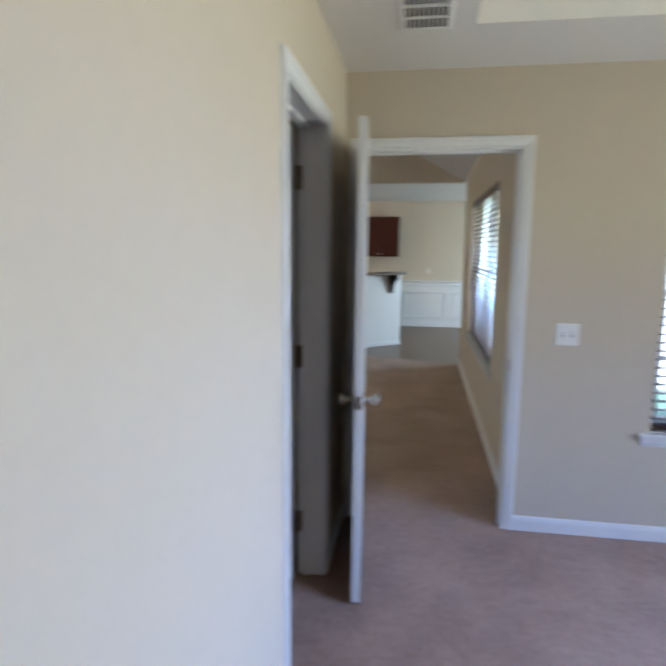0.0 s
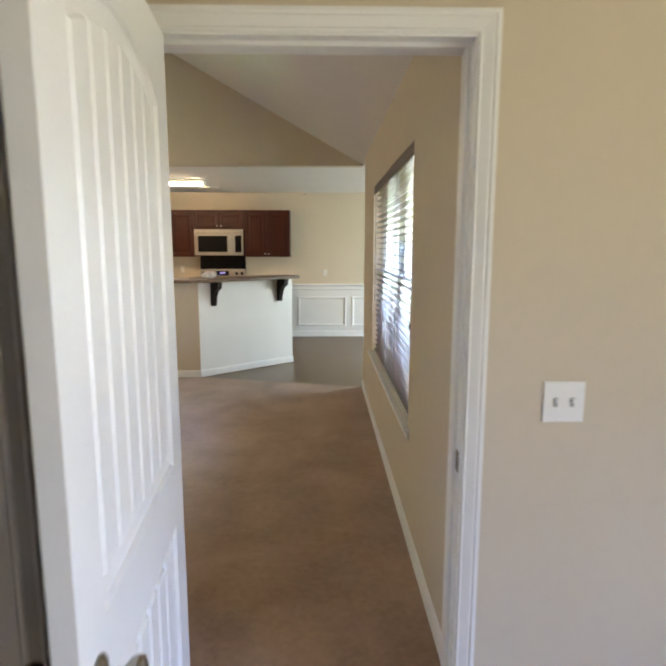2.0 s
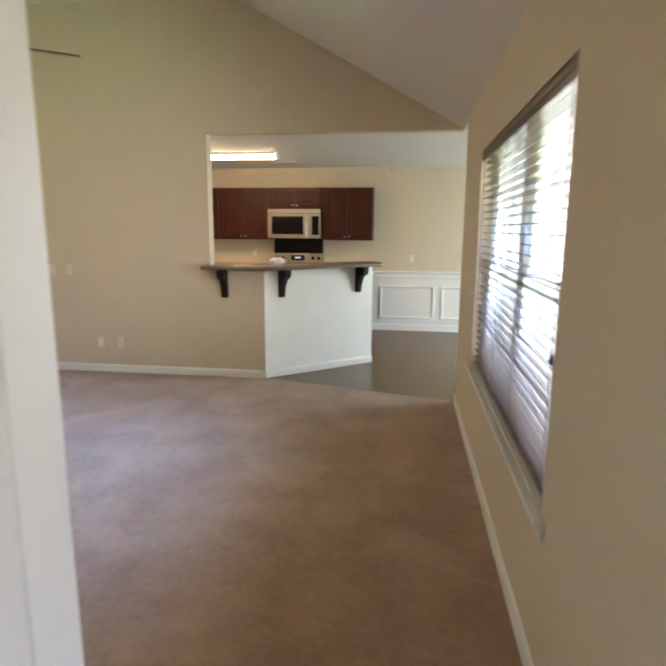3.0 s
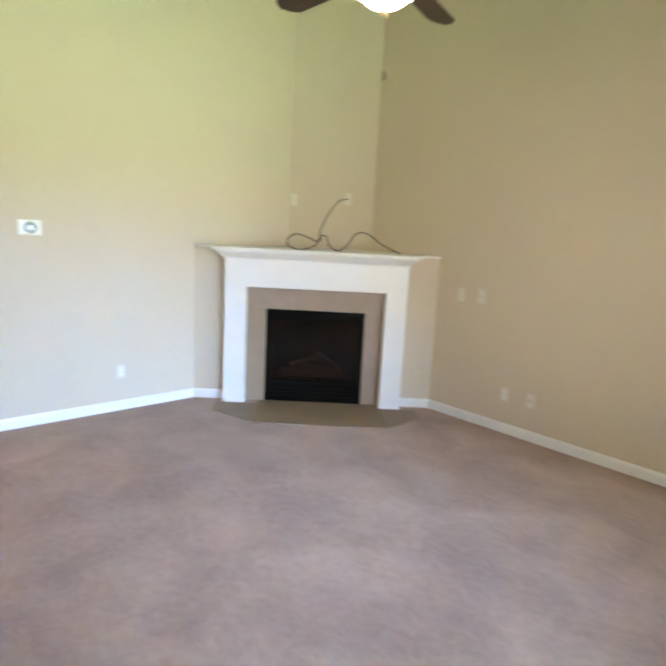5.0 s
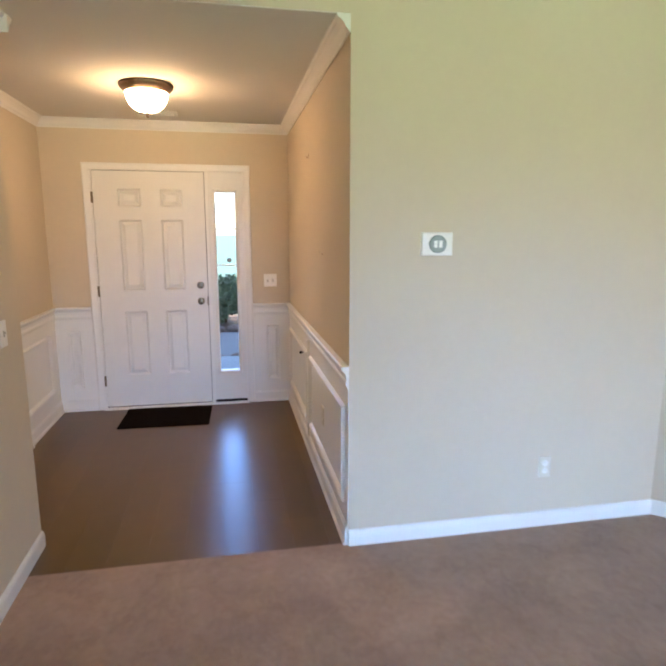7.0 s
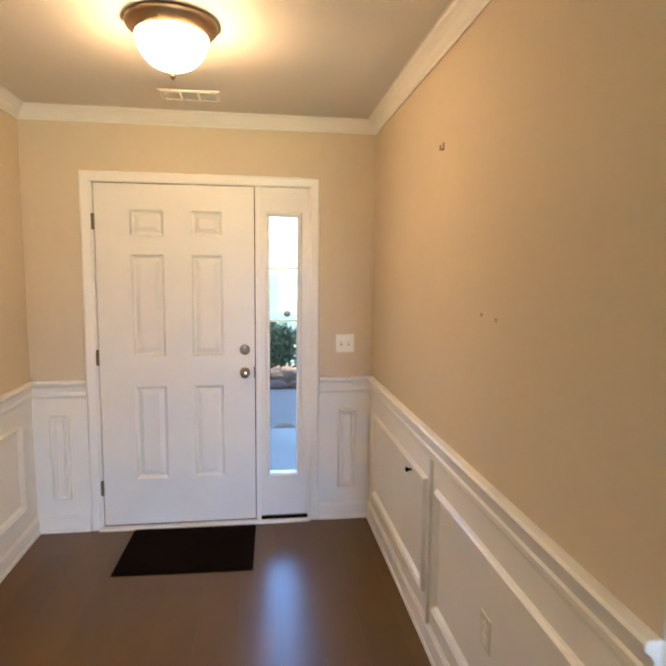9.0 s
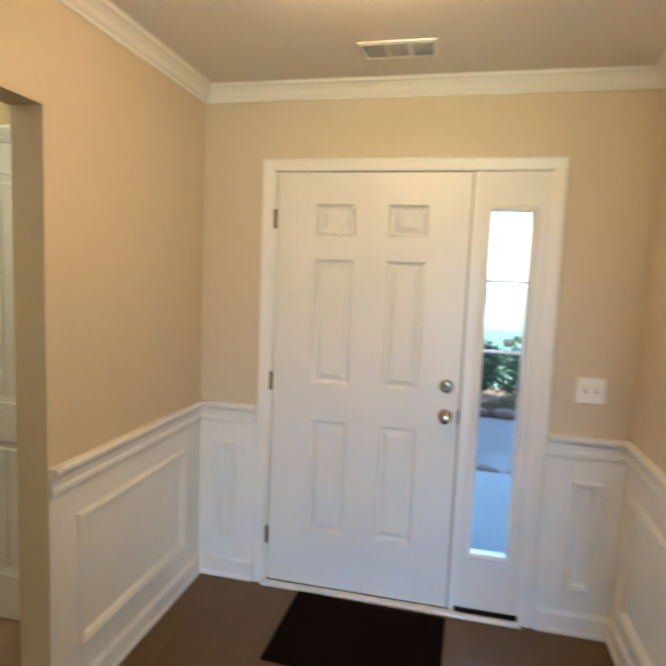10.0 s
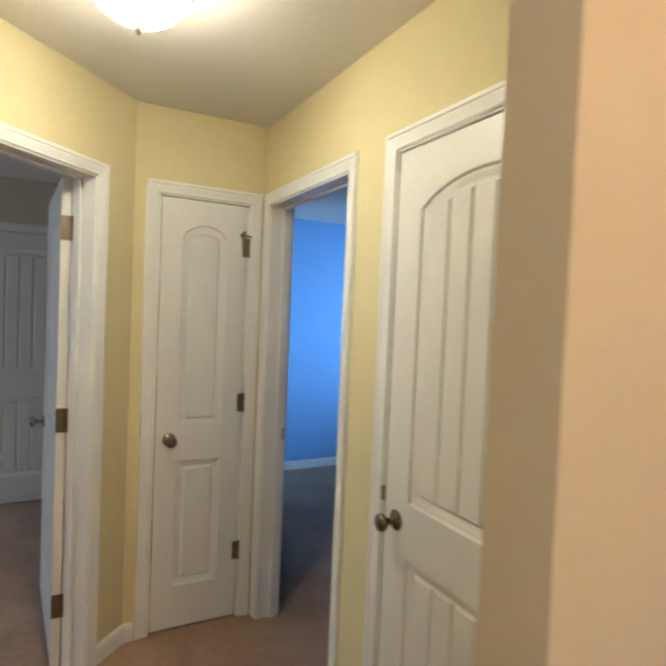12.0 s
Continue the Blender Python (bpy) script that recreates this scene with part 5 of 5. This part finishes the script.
boxes("display", BLACKGLASS, cp, (-1.46, -1.25, KN - 0.104, KN - 0.099, 1.06, 1.14))
boxes("clock", LCD, cp, (-1.40, -1.31, KN - 0.1055, KN - 0.1035, 1.09, 1.115))
for x in (-1.68, -1.59, -1.12, -1.03):
    bm = bmesh.new()
    lathe(bm, [(0.026, 0), (0.024, 0.02), (0.010, 0.022)], 18, Matrix.Translation((x, KN - 0.10, 1.095)) @ Matrix.Rotation(radians(90), 4, "X"))
    part("knob", bm, BLACK, cp, "black control knob")
# strip light in the kitchen
lt = thing("strip_light", "lit fluorescent strip light on the kitchen ceiling", "ceiling light")
boxes("housing", PLASTIC, lt, (-2.52, -1.29, 9.28, 9.42, H - 0.035, H), bevel=0.006)
boxes("end_cap", PLASTIC, lt, (-1.305, -1.28, 9.285, 9.415, H - 0.075, H - 0.034), (-2.53, -2.505, 9.285, 9.415, H - 0.075, H - 0.034), bevel=0.004)
bm = bmesh.new()
prism(bm, [(9.295, H - 0.035), (9.300, H - 0.060), (9.325, H - 0.074), (9.375, H - 0.074), (9.400, H - 0.060), (9.405, H - 0.035)], -2.505, -1.305, axes="yz")
part("diffuser", bm, TUBE, lt, "glowing ribbed diffuser")
# small things on the bar
o = thing("plastic_bag", "crumpled white plastic bag on the breakfast bar", "bag", Matrix.Translation((-1.02, 8.17, 1.166)))
bm = bmesh.new()
bmesh.ops.create_icosphere(bm, subdivisions=3, radius=1)
for v in bm.verts:
    k = 1 + 0.25 * noise.noise(v.co * 2.2) + 0.10 * noise.noise(v.co * 6)
    v.co = Vector((v.co.x * 0.085 * k, v.co.y * 0.065 * k, max(0.0, 0.035 + v.co.z * 0.045 * k)))
part("bag", bm, BOWL, o)
o = thing("paper_sheet", "white sheets of paper lying on the bar", "paper", Matrix.Translation((-1.33, 8.02, 1.1665)) @ Matrix.Rotation(radians(20), 4, "Z"))
boxes("sheet", PLASTIC, o, (-0.10, 0.10, -0.07, 0.07, 0, 0.003))
o = thing("ceiling_hook", "small dark hook at the top of the dining wall", "hook", Matrix.Translation((0.033, KN, 2.41)))
bm = bmesh.new()
lathe(bm, [(0.012, 0), (0.008, 0.015), (0.004, 0.03)], 10, Matrix.Rotation(radians(90), 4, "X"))
part("hook", bm, HINGE, o)

# ---- outdoors ----
bm = bmesh.new()
box(bm, -900, 900, -900, 900, -0.5, -0.18)
structure(part("ground", bm, GRASS), "mown green lawn reaching the horizon", "lawn")
bm = bmesh.new()
box(bm, LE + 0.15, KE + 0.14, 7.335, 7.359, -0.2, 2.9)
for k in range(22):
    box(bm, LE + 0.15, KE + 0.14, 7.318, 7.335, -0.18 + k * 0.14, -0.18 + k * 0.14 + 0.128)
structure(part("siding", bm, VINYL), "white lap siding on the dining wing", "siding")
slab("road", rect(-300, 300, 29.0, 52.0), -0.30, -0.165, ROAD, "pale sunlit concrete road", "road")
slab("porch", rect(-9.9, FX - 0.14, 1.9, 5.6), -0.30, -0.06, PORCH, "smooth concrete porch slab", "porch")
slab("driveway", rect(-12.3, -9.98, -6, 14), -0.30, -0.16, PATHWAY, "concrete path before the porch", "path")
slab("flower_bed", rect(-14.4, -12.3, -6, 14), -0.30, -0.15, MULCH, "dark mulched flower bed", "flower bed")
random.seed(11)
for row, x0, ln in ((0, -9.98, 0.30), (1, -12.36, 0.34)):
    eb = thing("edging", "row of dark rounded edging stones", "edging", Matrix.Translation((x0, 0, 0)), group="stone edging")
    for k in range(14):
        bm = bmesh.new()
        bmesh.ops.create_icosphere(bm, subdivisions=2, radius=1)
        for v in bm.verts:
            v.co = Vector((v.co.x * 0.10, v.co.y * ln * 0.5, v.co.z * 0.09)) * (1 + 0.12 * noise.noise(v.co * 3 + Vector((k, row, 0))))
            v.co += Vector((0, 1.8 + k * ln * 1.02, -0.12))
        part("stone", bm, BRICK, eb)


def foliage(bm, centre, size, count, leaf, rng):
    """Many small leaf blades scattered through an uneven crown of several lobes."""
    lobes = [(Vector((rng.uniform(-0.6, 0.6), rng.uniform(-0.6, 0.6), rng.uniform(-0.55, 0.6))), rng.uniform(0.3, 0.62)) for _ in range(11)]
    for _ in range(count):
        c, r = lobes[rng.randrange(len(lobes))]
        w = Vector((rng.gauss(0, 1), rng.gauss(0, 1), rng.gauss(0, 1))).normalized()
        p = c + w * r * rng.uniform(0.55, 1.05)
        p = Vector(centre) + Vector((p.x * size[0], p.y * size[1], p.z * size[2]))
        a = Euler((rng.uniform(0, 6.3), rng.uniform(0, 6.3), rng.uniform(0, 6.3))).to_matrix()
        s = leaf * rng.uniform(0.6, 1.4)
        v = [bm.verts.new(p + a @ Vector(q) * s) for q in ((-1, 0, 0), (0, -0.5, 0.12), (1, 0, 0), (0, 0.5, 0.12))]
        bm.faces.new(v)


def tree(x, y, h, spread, seed):
    rng = random.Random(seed)
    o = thing("tree", "leafy green tree beyond the road", "tree", Matrix.Translation((x, y, -0.2)), group="trees beyond the road")
    bm = bmesh.new()
    lathe(bm, [(h * 0.035, 0), (h * 0.024, h * 0.12), (h * 0.018, h * 0.35), (h * 0.008, h * 0.7)], 9)
    for k in range(5):
        lathe(bm, [(h * 0.010, 0), (h * 0.003, h * 0.32)], 6, Matrix.Translation((0, 0, h * (0.28 + 0.06 * k))) @ Matrix.Rotation(k * 1.3, 4, "Z") @ Matrix.Rotation(radians(55), 4, "Y"))
    part("trunk", bm, BARK, o)
    bm = bmesh.new()
    foliage(bm, (0, 0, h * 0.50), (spread, spread, h * 0.5), 4200, h * 0.045, rng)
    part("crown", bm, LEAF, o)


rng = random.Random(5)
for k in range(18):
    tree(26 + k * 3.6 + rng.uniform(-1, 1), 60 + rng.uniform(-2, 6), (6.0 if k < 9 else 10.0) * rng.uniform(0.85, 1.25), 3.2 + rng.uniform(0, 1.4), 100 + k)
for k, (y, h) in enumerate(((2.1, 0.9), (3.1, 1.0), (4.05, 0.95), (5.0, 1.05), (6.0, 0.95))):
    o = thing("shrub", "dense evergreen shrub in the front bed", "shrub", Matrix.Translation((-13.3, y, -0.16)), group="shrubs in the front bed")
    rng = random.Random(40 + k)
    bm = bmesh.new()
    for j in range(6):
        lathe(bm, [(0.02, 0), (0.006, h * 0.8)], 6, Matrix.Rotation(j * 1.05, 4, "Z") @ Matrix.Rotation(radians(22), 4, "Y"))
    part("stems", bm, BARK, o)
    bm = bmesh.new()
    foliage(bm, (0, 0, h * 0.50), (0.78, 0.86, h * 0.55), 4200, 0.045, rng)
    part("leaves", bm, HEDGE, o)

# planks of the foyer floor, laid towards the front door
rng = random.Random(21)
PW, PL = 0.178, 1.22
stock = {}
for row in range(12):
    y0 = 2.63 + row * PW
    x1 = -5.168 - (0.0 if y0 > 2.95 else 0.14)
    x = -7.78 - rng.uniform(0.1, 0.9) * PL
    while x < x1:
        a, b = max(x, -7.78), min(x + PL, x1)
        x += PL
        if b - a < 0.03:
            continue
        key = round(b - a, 3)
        if key not in stock:
            bm = bmesh.new()
            rings(bm, rect(0.0001, key - 0.0001, 0.0001, PW - 0.0001), ((0, -0.004), (0, -0.0003), (0.0008, 0.0)), lambda p, q, hh: Vector((p, q, hh)))
            me = bpy.data.meshes.new("plank")
            bm.to_mesh(me)
            bm.free()
            me.materials.append(PLANK)
            stock[key] = me
        o = new("plank", stock[key])
        o.parent, o.location = foyer_floor, (a, y0, -0.003)
